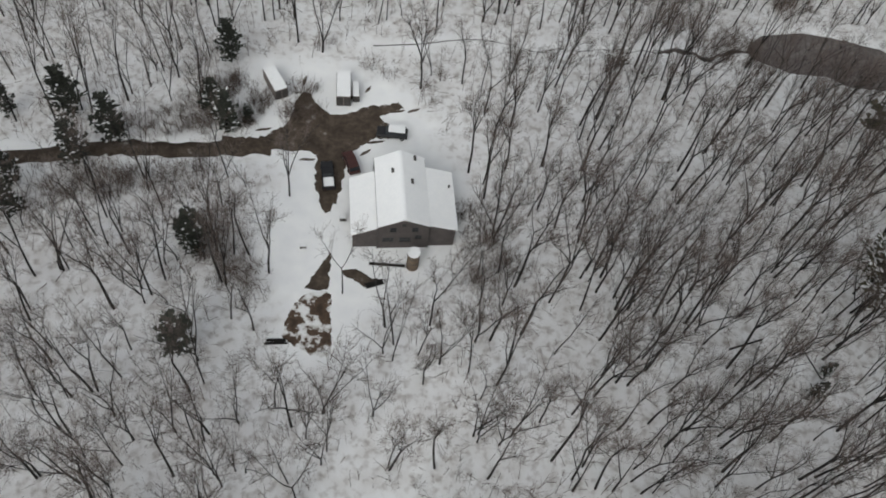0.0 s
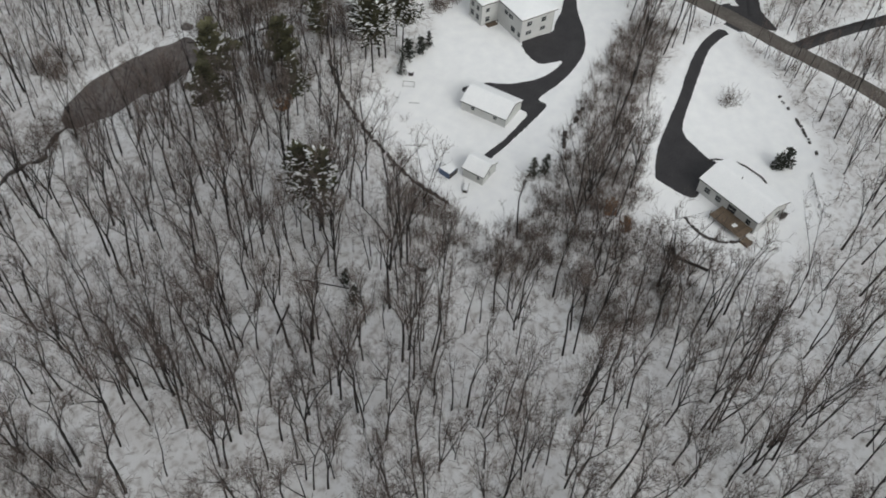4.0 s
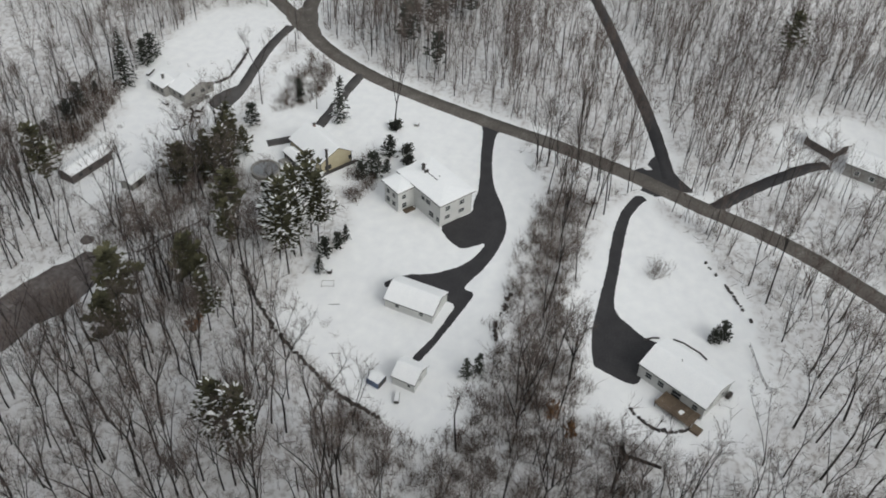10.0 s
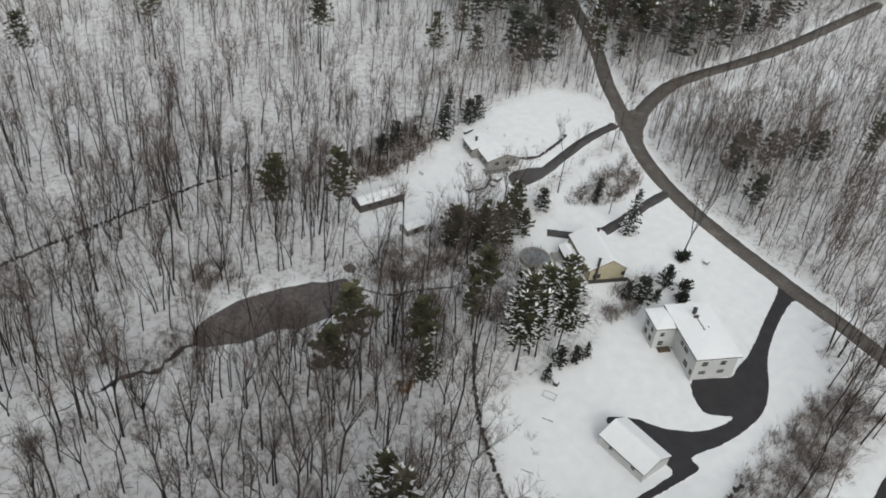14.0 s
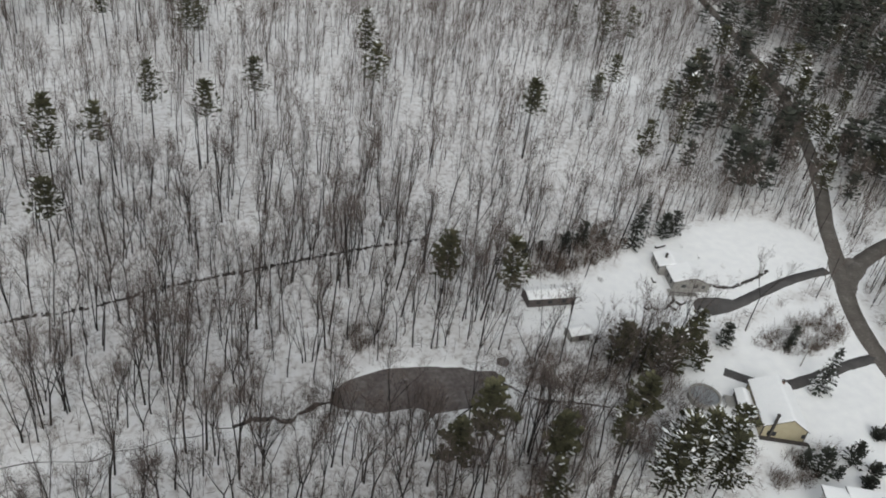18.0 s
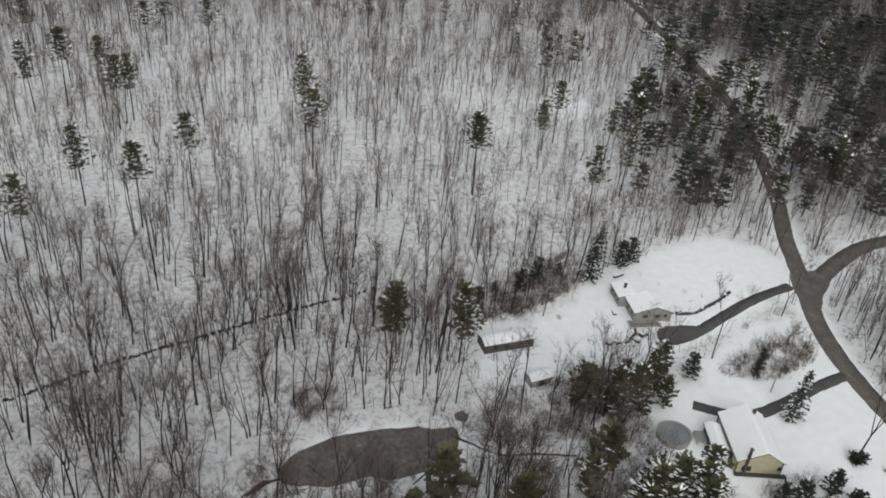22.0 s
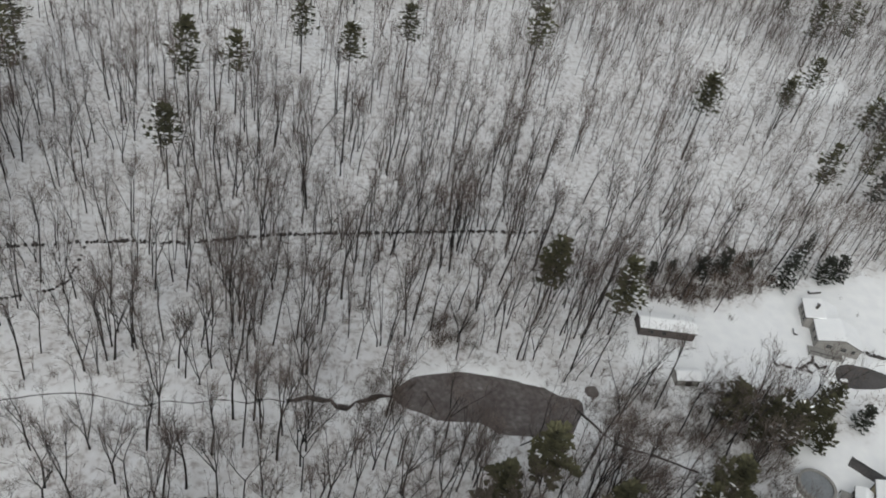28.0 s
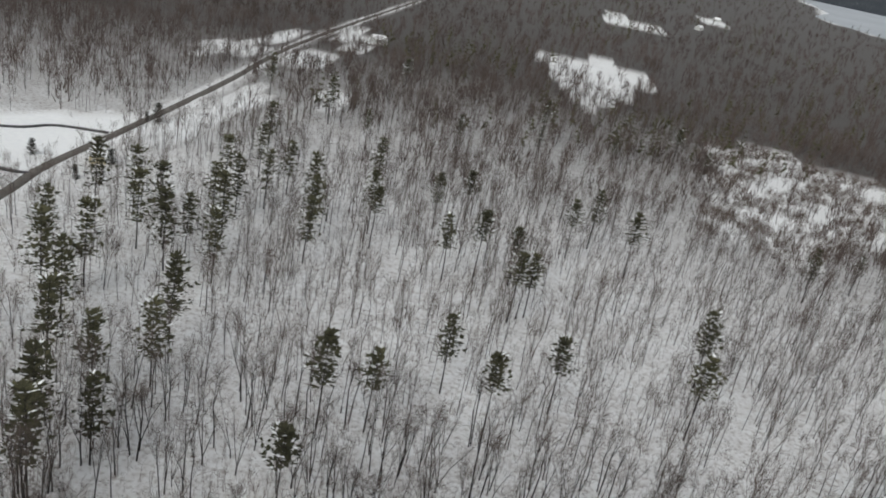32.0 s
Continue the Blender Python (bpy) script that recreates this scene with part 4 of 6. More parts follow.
def field_shrubs():
    rng = np.random.RandomState(19)
    spots = rng.uniform((130, 360), (300, 610), (4600, 2))
    return spots[(away(spots, FIELDS[0]) < 12) & (value_noise(spots * (1.0, 1.7), 15, 51) > 0.46)]


grow("field_brush", [shrub(80 + k) for k in range(4)], field_shrubs(), rng, (BRUSH,), "dark shrubs dotting an overgrown snowy field", "brush", 1.0, 1.9)
grow("brush", [shrub(60 + k) for k in range(6)], plant_brush(), rng, (BRUSH,), "thickets of bare brown brushwood in snow", "brush", 0.6, 1.3)


# ---- conifers: x, y ----
PINES_POND = [(89.6, 121.4), (104, 118), (73.8, 74), (80, 79), (105.7, 73), (109.5, 74.5), (91, 71), (87, 65.6), (119.6, 94.8)]
PINES_YOUNG = [(124, 99), (128, 96.5), (132, 98.5), (136, 95), (140, 97), (137, 91), (130, 92), (126, 93.5), (133.5, 94.5), (142.5, 99.5), (121, 97)]
PINES_SNOWY = [(66.1, 47.6), (106.4, 60.6), (112, 61), (116.4, 59.5), (119.5, 63), (64.5, 44), (112, 67), (122.6, 65), (109.4, 64.5), (116, 64)]
PINES_NORTH = [(68, 212), (40, 210), (52, 194.5), (103.5, 214.5), (23, 320), (34, 333), (32, 277), (42, 281), (74, 320), (83, 335), (55, 257), (60, 263), (5, 289), (25, 187), (14.5, 184), (14, 155), (62, 480), (138, 495), (148, 196), (1.7, 301.6), (-22, 523), (109.6, 240), (54, 284), (95.4, 312)]
PINES_WEST = [(-83, 270), (-60, 251), (-49, 284), (-32, 240), (-49, 333), (-12, 266), (-4, 344), (-45, 428), (-29, 204), (-61, 222), (-36, 179), (-47, 180), (-36, 156), (-24, 156), (-25, 185), (-20, 303), (-79.6, 235), (-72, 274), (-66, 210), (-70, 190), (-55, 200), (-55.7, 365), (-85, 459), (-29, 143), (-43, 290), (-57, 262), (-34.3, 322), (-37, 303), (-45, 252), (-51, 300), (-38, 263), (-47, 241), (-15, 283)]
PINES_EAST = [(174, 201), (168, 164), (142, 185), (186, 211), (195, 194), (202, 190), (228, 193), (269, 209), (259, 180), (312, 216), (245, 147), (316, 242), (245, 230), (206, 250), (265, 374), (228, 190), (240, 205), (255, 130), (275, 150), (232, 60), (250, 20), (228, -20), (222, 215), (248, 190), (212, 138), (222, 150.5), (230, 160), (238, 170), (246, 182), (254, 195), (262, 209), (269, 222)]
PINES_TRACK = [(-52.2, 70.5), (-60, 74.7), (-37.9, 77.6), (-35.5, 74), (-36.5, 89.3), (-57.3, 65.6), (-36.7, 33.9), (-40.7, 8.2), (-64.2, 55.6), (-38.2, 51.7), (-70, 75), (-66, 61)]
PINES_FAR = [(166, 329), (190, 348), (198, 321), (257, 362), (205, 270), (216, 268), (224, 259), (287, 488), (295, 466), (178.4, 206.4), (184.4, 171), (210, 174), (234, 169), (220, 265), (228, 261), (290, 330), (330, 300), (20, 420), (60, 440), (-20, 400), (100, 460), (150, 470), (300, 420), (340, 400), (319, 400), (219, 297)]


def evergreens(name, label, group, mats, forms, spots, lows, highs, seed, base=22.0):
    """Builds a few forms of one kind of conifer and sets copies of them on the spots."""
    rng = np.random.RandomState(seed)
    made = []
    spots = list(spots)
    z = height(spots)
    for bits in forms[: len(spots)]:
        ob = thing(name, label, "tree", group=group)
        for piece, (v, t), mat, tag in zip(("trunk", "needles", "snow_load"), bits, (BARK, *mats), ("", "dark evergreen needles", "snow resting on the limbs")):
            tagged(part(piece, flat_mesh(piece, v, t, mat), None, ob, tag), kind="stuff" if piece == "snow_load" else "")
        made.append(ob)
    for k, (x, y) in enumerate(spots):
        s = rng.uniform(lows, highs) / base
        spot = Matrix.LocRotScale((x, y, z[k]), Euler((0, 0, rng.uniform(0, 6.28))), None)
        ob = made[k] if k < len(made) else copy_thing(made[k % len(made)], spot)
        ob.matrix_world = spot
        ob.scale = (s, s, s)


pine_forms = [conifer(900 + k, 22.0, (0.5, 0.4, 0.58)[k % 3], 4.8, 1, 0.3, (0.08, 0.4, 0.04)[k % 3]) for k in range(6)]
far_forms = [conifer(940 + k, 22.0, (0.58, 0.5, 0.62)[k % 3], 4.3, 0, 0.25, 0.4) for k in range(5)]
evergreens("pine_tree", "tall white pine with olive needles and patches of snow", "pines near the pond", (PINE, SNOW), pine_forms, PINES_POND, 13, 20, 4)
evergreens("pine_tree", "dark bushy young pine in the copse below the lawn", "young pines below the lawn", (PINE, SNOW), [conifer(915 + k, 22.0, 0.12, 7.5, 1, 0.3, 0.25) for k in range(3)], PINES_YOUNG, 7.5, 12, 34)
evergreens("pine_tree", "pine whose limbs are thickly loaded with snow", "snowy pines beside the lawn", (PINE, SNOW), [conifer(930 + k, 22.0, 0.4, 4.8, 1, 0.3, 1.15) for k in range(3)], PINES_SNOWY, 15, 20, 14)
evergreens("pine_tree", "white pine with a high olive crown above bare woods", "pines in the north woods", (PINE, SNOW), far_forms, PINES_NORTH, 21, 26, 5)
evergreens("pine_tree", "white pine with snow on its lower limbs, beside the west road", "pines by the west road", (PINE, SNOW), [conifer(970 + k, 22.0, 0.36, 4.8, 0, 0.3, 0.5) for k in range(4)], PINES_WEST, 20, 27, 6)
evergreens("pine_tree", "slender white pine with a small olive crown", "scattered pines in the far woods", (PINE, SNOW), [conifer(960 + k, 22.0, (0.45, 0.55)[k % 2], 3.8, 0, 0.25, 0.2) for k in range(4)], PINES_FAR, 17, 23, 15)
evergreens("pine_tree", "dark white pine standing among bare trees", "pines in the east woods", (PINE, SNOW), far_forms[:3], PINES_EAST, 18, 25, 7)
evergreens("pine_tree", "dark young pine beside the dirt track", "pines by the dirt track", (SPRUCE, SNOW), [conifer(990 + k, 22.0, 0.15, 6.0, 1, 0.25, 0.3) for k in range(3)], PINES_TRACK, 7, 12, 8)
spruce_forms = [conifer(1000 + k, 12.0, 0.06, 2.7, 1, 0.05, 0.75, -0.25) for k in range(3)]
evergreens("spruce_tree", "conical spruce heavily loaded with snow", "snowy spruces by the gardens", (SPRUCE, SNOW), spruce_forms, [(155.5, 141.5), (149.5, 136), (160.3, 78.6)], 12, 15.5, 9, 12.0)
evergreens("spruce_tree", "small snow-dusted spruce at the lawn's edge", "small spruces on the lawns", (SPRUCE, SNOW), [conifer(1010, 12.0, 0.04, 3.6, 1, 0.05, 0.7, -0.2)], [(99.1, 16.9), (97.4, 18.4), (109.5, 55.5), (121, 55.5), (57.4, 33.7), (54.9, 30.1)], 3.5, 5.5, 10, 12.0)
hemlocks = [conifer(1020 + k, 8.0, 0.03, 3.3, 1, 0.35, 0.3, -0.05) for k in range(3)]
evergreens("hemlock_tree", "broad dark hemlock with a dusting of snow", "hemlocks round the gardens", (SPRUCE, SNOW), hemlocks, [(118, 55.8), (114.5, 57), (141, 62.5), (146, 58.5), (143, 60.5), (130, 137.5), (136, 139), (143, 140), (124, 139), (118, 136), (149, 97), (163, 92), (168, 95), (152, 60.5), (125, -20.6), (126.3, -22)], 3.0, 7.0, 11, 8.0)
evergreens("hemlock_tree", "large round dark hemlock behind the snowy lawn", "hemlocks behind the lawn", (SPRUCE, SNOW), hemlocks[:2], [(165, 139.5), (160.8, 139)], 6.5, 7.5, 31, 8.0)
evergreens("hemlock_tree", "dark hemlock at the edge of the west road", "hemlocks by the west road", (SPRUCE, SNOW), hemlocks, [(-112.5, 371), (-109, 374), (-102, 293), (-99.5, 313), (-126, 306), (-96, 300)], 4.0, 10.0, 21, 8.0)
evergreens("hemlock_tree", "dense dark hemlock at the edge of the dirt yard", "hemlocks by the brown house", (SPRUCE, SNOW), hemlocks, [(-39.2, 52.2), (-37.4, 51), (-36.8, 53.4), (-38.3, 54.6), (-34.6, 75), (-32.4, 76)], 3.5, 6.0, 22, 8.0)
evergreens("yew_bush", "low round dark yew bush on the lawn", "dark bushes on the lawns", (SPRUCE, SNOW), [conifer(1030, 2.2, 0.02, 1.5, 1, 0.7, 0.1, 0.1)], [(162.6, 64.2), (163.9, 64.2), (163.2, 65.4), (150.5, 55.2), (154.5, 57.5)], 1.7, 2.7, 12, 2.2)


EVERGREEN_WOODS = [
    ([(190, 62), (226, 56), (230, 78), (208, 87), (196, 85)], 0.010),
    ([(206, 140), (236, 183), (264, 238), (300, 330), (460, 340), (440, 122), (300, 129), (232, 132)], 0.0085),
    ([(184, 150), (214, 148), (240, 178), (264, 224), (236, 236), (196, 184)], 0.009),
    ([(300, 330), (320, 420), (480, 470), (480, 330)], 0.006),
]


def plant_evergreens():
    rng = np.random.RandomState(37)
    out = []
    for poly, dense in EVERGREEN_WOODS:
        lo, hi = np.min(poly, axis=0), np.max(poly, axis=0)
        p = rng.uniform(lo, hi, (int(np.prod(hi - lo) * dense * 1.6), 2))
        out.append(p[(away(p, poly) < 2) & (openness(p) > 1.6) & (in_glades(p) < 0) & (rng.rand(len(p)) < 0.25 + 0.75 * value_noise(p, 14, 83))])
    return np.vstack(out)


grow("evergreen_woods", [conifer(1050 + k, 18.0, 0.3, 5.6, -1, 0.28, 0.015) for k in range(5)], plant_evergreens(), rng, (BARK, SPRUCE, SNOW), "dark stand of pines and hemlocks beyond the road", "woods", 0.6, 1.05)


def rusty_oak(x=82.4, y=64.8, seed=3, label="young oak keeping its rust-brown dead leaves"):
    rng = np.random.RandomState(seed)
    trunk, crown = bare_tree(74 + seed, 9.0, 2)
    ob = thing("oak_tree", label, "tree", x, y, 0)
    v, t = [], []
    for p in crown[0][:: max(1, len(crown[0]) // 120)]:
        tuft(rng, v, t, p, 0.45, 0.8, 4)
    part("trunk", flat_mesh("trunk", *trunk, BARK), None, ob)
    part("crown", flat_mesh("crown", *crown, TWIG), None, ob)
    tagged(part("leaves", flat_mesh("leaves", np.array(v), np.array(t), RUST), None, ob, "dry rust-brown leaves"), kind="stuff")


rusty_oak()
rusty_oak(91.0, 1.6, 11, "oak thicket keeping its rust-brown dead leaves")
rusty_oak(88.5, -1.5, 12, "oak thicket keeping its rust-brown dead leaves")


def garden_shrub(x, y, size, label="small bare brown shrub standing out of the snowy lawn"):
    ob = thing("garden_shrub", label, "shrub", x, y, 0, 37 * x, group="lawn shrubs")
    (v, t), = shrub(int(x * 3 + y))
    part("stems", flat_mesh("stems", v * size, t, BRUSH), None, ob)


# ---- far woods ----
def far_tree(seed, pine):
    """A whole crown far away: a few ragged upright plumes."""
    rng = np.random.RandomState(seed)
    v, t = [], []
    limb(v, t, (0, 0, -1), (0, 0, 13), 0.3, 0, 3)
    if pine:
        for k in range(5):
            s = k / 4
            tuft(rng, v, t, np.array([rng.normal(0, 1.4 * (1.2 - s)), rng.normal(0, 1.4 * (1.2 - s)), 5 + 12 * s]), 2.9 * (1.25 - 0.8 * s), 0.7, 3, 0.25)
    else:
        for _ in range(20):
            p = np.array([rng.normal(0, 1.7), rng.normal(0, 1.7), rng.uniform(1, 9)])
            twig(rng, v, t, p, p + aside(rng, (0, 0, 1), rng.uniform(5, 34)) * rng.uniform(3, 7), 0.2)
    return [(np.array(v), np.array(t))]


def far_spots(count, seed, near_edge, share):
    rng = np.random.RandomState(seed)
    r = near_edge * (3900 / near_edge) ** rng.rand(count)
    a = np.radians(rng.uniform(-62, 75, count))
    p = np.stack([40 + r * np.sin(a), 20 + r * np.cos(a)], -1)
    p = p[(away(p, LAKE) > 5) & (away(p, FIELDS[2]) > 4) & (from_line(p, ROAD_WEST) > 3.4)]
    thin = in_fields(p)
    return p[(~thin | (rng.rand(len(p)) < 0.38)) & ((in_glades(p) < 0) | (rng.rand(len(p)) < 0.25)) & (rng.rand(len(p)) < np.clip((np.hypot(p[:, 0] - 40, p[:, 1] - 20) + 140 * (value_noise(p, 60, 95) - 0.5) - 340) / 240, 0, 1)) & (rng.rand(len(p)) < share)]


def far_pine_spots():
    p = far_spots(5600, 42, 430, 1.0)
    return p[value_noise(p, 110, 97) > 0.62]


grow("far_woods", [far_tree(1100 + k, False) for k in range(6)], far_spots(21000, 41, 340, 1.0), rng, (FAR_TWIG,), "distant leafless woods covering low hills", "woods", 0.7, 1.05)
grow("far_pines", [far_tree(1120 + k, True) for k in range(5)], far_pine_spots(), rng, (PINE,), "distant dark pines among the woods", "woods", 0.75, 1.1)


# ---- buildings ----
def slab(cross, axis, a0, a1, bm=None):
    """A solid with the cross-section given as (across, up), stretched along x or y."""
    bm = bm or bmesh.new()
    put = (lambda c, z, a: (c, a, z)) if axis == "y" else (lambda c, z, a: (a, c, z))
    first, last = [bm.verts.new(put(c, z, a0)) for c, z in cross], [bm.verts.new(put(c, z, a1)) for c, z in cross]
    bm.faces.new(first), bm.faces.new(last[::-1])
    n = len(cross)
    for k in range(n):
        bm.faces.new((first[k], last[k], last[(k + 1) % n], first[(k + 1) % n]))
    bmesh.ops.recalc_face_normals(bm, faces=bm.faces)
    return bm


def gable_roof(parent, x0, x1, y0, y1, h, rise, axis, roof_mat, over=0.35, snow=0.22, peak=0.5):
    """Two slopes with their load of snow over the rectangle; the ridge runs along the axis."""
    lo, hi, a0, a1 = (x0, x1, y0, y1) if axis == "y" else (y0, y1, x0, x1)
    mid = lo + (hi - lo) * peak
    for edge, sign in ((lo, -1), (hi, 1)):
        slope = rise / abs(mid - edge)
        far, z = edge + sign * over, h - over * slope
        part("roof", slab([(mid, h + rise), (far, z), (far, z + 0.14), (mid, h + rise + 0.14)], axis, a0 - over, a1 + over), roof_mat, parent)
        far2 = far - sign * 0.04
        part("roof_snow", slab([(mid, h + rise + 0.145), (far2, z + 0.16), (far2 - sign * 0.08, z + 0.15 + snow * 0.7), (mid - sign * -0.3, h + rise + 0.14 + snow - 0.3 * slope * 0.4), (mid, h + rise + 0.14 + snow)], axis, a0 - over + 0.05, a1 + over - 0.05), SNOW, parent, "smooth layer of snow")


def hip_roof(parent, x0, x1, y0, y1, h, rise, roof_mat, over=0.6, snow=0.22):
    def shell(inset, z, deep):
        a, b, c, d = x0 - over + inset, x1 + over - inset, y0 - over + inset, y1 + over - inset
        half = min(b - a, d - c) / 2
        if b - a <= d - c:
            r0, r1 = ((a + b) / 2, c + half), ((a + b) / 2, d - half)
        else:
            r0, r1 = (a + half, (c + d) / 2), (b - half, (c + d) / 2)
        low = [(a, c, z), (b, c, z), (b, d, z), (a, d, z)]
        eave = [(x, y, z + deep) for x, y, _ in low]
        p, q = (*r0, z + deep + rise), (*r1, z + deep + rise)
        sides = [(low[k], low[(k + 1) % 4], eave[(k + 1) % 4], eave[k]) for k in range(4)]
        tops = [(eave[0], eave[1], p), (eave[1], eave[2], q, p), (eave[2], eave[3], q), (eave[3], eave[0], p, q)] if b - a <= d - c else [(eave[0], eave[1], q, p), (eave[1], eave[2], q), (eave[2], eave[3], p, q), (eave[3], eave[0], p)]
        return solid([low[::-1], *sides, *tops])

    part("roof", shell(0, h, 0.15), roof_mat, parent)
    part("roof_snow", shell(0.06, h + 0.154, snow), SNOW, parent, "smooth layer of snow")


def walls(parent, x0, x1, y0, y1, h, mat, base=-0.3):
    t = 0.2
    for a, b, c, d in ((x0, x1, y0, y0 + t), (x0, x1, y1 - t, y1), (x0, x0 + t, y0 + t, y1 - t), (x1 - t, x1, y0 + t, y1 - t)):
        part("wall", box(a, c, base, b, d, h), mat, parent)
    part("floor", box(x0 + t, y0 + t, base, x1 - t, y1 - t, 0.15), DECK, parent)


def gable_walls(parent, x0, x1, y0, y1, h, rise, axis, mat, peak=0.5):
    t = 0.2
    lo, hi, ends = (x0, x1, (y0, y1 - t)) if axis == "y" else (y0, y1, (x0, x1 - t))
    for a in ends:
        part("gable", slab([(lo, h), (hi, h), (lo + (hi - lo) * peak, h + rise)], axis, a, a + t), mat, parent)


def opening(parent, rect, side, along, z, w, h, trim, kind="window"):
    """A window or door set on a wall: frame standing proud, with a recessed pane or leaf."""
    x0, x1, y0, y1 = rect
    ob = new(kind)
    ob.parent = parent
    ob.matrix_basis = {"s": pose(x0 + along, y0, z), "n": pose(x1 - along, y1, z, 0, 0, 180), "w": pose(x0, y1 - along, z, 0, 0, -90), "e": pose(x1, y0 + along, z, 0, 0, 90)}[side]
    f = 0.1
    bm = box(-w / 2 - f, -0.06, -f, -w / 2, 0.02, h + f)
    box(w / 2, -0.06, -f, w / 2 + f, 0.02, h + f, bm=bm)
    box(-w / 2, -0.06, h, w / 2, 0.02, h + f, bm=bm)
    if kind == "window":
        box(-w / 2, -0.05, h / 2 - 0.03, w / 2, 0.01, h / 2 + 0.03, bm=bm)
    part("frame", bm, trim, ob)
    part("pane" if kind == "window" else "leaf", box(-w / 2, -0.012, 0, w / 2, 0.008, h), GLASS if kind == "window" else trim, ob)
    part("sill", box(-w / 2 - 0.12, -0.12, -0.08, w / 2 + 0.12, 0.0, -0.001), trim, ob)


def corner_boards(parent, x0, x1, y0, y1, h, mat):
    for x, y in ((x0, y0), (x1, y0), (x0, y1), (x1, y1)):
        part("corner_board", box(x - 0.09, y - 0.09, -0.1, x + 0.09, y + 0.09, h - 0.02), mat, parent)


def chimney(parent, x, y, z0, z1, size=0.7, mat=BRICK):
    c = part("chimney", box(x - size / 2, y - size / 2, z0, x + size / 2, y + size / 2, z1, 0.02), mat, parent, "dark brick chimney")
    part("cap", box(x - size / 2 - 0.08, y - size / 2 - 0.08, z1, x + size / 2 + 0.08, y + size / 2 + 0.08, z1 + 0.12), STONE, c)


def vent_pipe(parent, x, y, z, tall=0.6):
    part("vent_pipe", tube([(x, y, z), (x, y, z + tall)], 0.09, 8), DARK_TRIM, parent, "dark roof vent pipe")


def building(name, label, x, y, turn, w, d, h, rise, axis, mat, roof_mat=DARK_TRIM, trim=TRIM, windows=(), doors=(), hip=False, category="house", peak=0.5, over=0.35, group=""):
    ob = thing(name, label, category, x, y, 0, turn, group)
    walls(ob, 0, w, 0, d, h, mat)
    if hip:
        hip_roof(ob, 0, w, 0, d, h, rise, roof_mat)
    else:
        gable_walls(ob, 0, w, 0, d, h, rise, axis, mat, peak)
        gable_roof(ob, 0, w, 0, d, h, rise, axis, roof_mat, over, peak=peak)
    corner_boards(ob, 0, w, 0, d, h, trim)
    for side, along, z, ww, hh in windows:
        opening(ob, (0, w, 0, d), side, along, z, ww, hh, trim)
    for side, along, z, ww, hh in doors:
        opening(ob, (0, w, 0, d), side, along, z, ww, hh, trim, "door")
    return ob


# the white two-storey house with its wing
white = building("white_house", "large white clapboard house with snow-covered hip roof", 133.2, 39.4, -28, 8.6, 14.6, 5.9, 0.45, "y", WHITE_WALL, hip=True, trim=WHITE_WALL,
    windows=[("s", 2.0, 3.7, 1.3, 1.1), ("s", 5.9, 3.7, 1.3, 1.1), ("s", 2.0, 1.5, 1.5, 0.9), ("s", 5.9, 1.5, 1.5, 0.9), ("w", 8.6, 3.7, 1.1, 1.0), ("w", 10.4, 3.7, 1.6, 1.0), ("w", 11.6, 1.0, 1.6, 1.3), ("w", 13.9, 1.0, 1.0, 1.2), ("e", 3, 3.7, 1.2, 1.2), ("e", 8, 3.7, 1.2, 1.2), ("e", 12, 1.0, 1.2, 1.2)],
    doors=[("e", 6.0, 0.15, 1.0, 2.1)])
walls(white, -4.3, -0.003, 9.2, 14.2, 5.5, WHITE_WALL)
hip_roof(white, -4.3, 0.5, 9.2, 14.2, 5.5, 0.4, DARK_TRIM)
for side, along, z, ww, hh in (("w", 1.3, 3.2, 1.0, 1.1), ("w", 3.4, 3.2, 1.0, 1.1), ("w", 1.3, 0.9, 1.2, 1.3), ("w", 3.4, 0.9, 1.2, 1.3), ("s", 1.5, 3.2, 1.0, 1.0), ("s", 1.6, 0.8, 1.2, 1.2)):
    opening(white, (-4.3, 0, 9.2, 14.2), side, along, z, ww, hh, WHITE_WALL)
chimney(white, 4.3, 11.6, 6.2, 7.9, 0.6, DARK_TRIM)
vent_pipe(white, 5.6, 7.5, 6.2)
part("ridge_vent", tube([(4.3, 6.6, 6.74), (4.3, 10.4, 6.74)], 0.1, 6), DARK_TRIM, white, "dark bare ridge showing through the snow")
part("dormer_vent", box(3.7, 10.2, 6.5, 4.7, 10.6, 7.2, 0.05), DARK_TRIM, white)
porch = part("porch", box(-3.2, 7.8, 0.05, -0.6, 9.1, 0.35), DECK, white, "small wooden porch by the wing")
for px_ in (-3.1, -0.7):
    part("post", tube([(px_, 7.9, 0.3), (px_, 7.9, 1.3)], 0.06, 6), DARK_TRIM, porch)
part("rail", box(-3.15, 7.86, 1.2, -0.65, 7.94, 1.3), DARK_TRIM, porch)

garage = building("garage", "long white detached garage with snow-covered gable roof", 106.4, 29.25, -1, 6.7, 9.9, 2.3, 1.5, "y", WHITE_WALL, trim=WHITE_WALL, category="garage",
    windows=[("w", 2.5, 1.0, 0.8, 0.8), ("w", 7.6, 1.0, 0.8, 0.8), ("s", 3.3, 2.6, 0.6, 0.5)])
for a in (2.0, 5.0, 8.0):
    opening(garage, (0, 6.7, 0, 9.9), "e", a, 0.05, 2.4, 2.05, WHITE_WALL, "door")
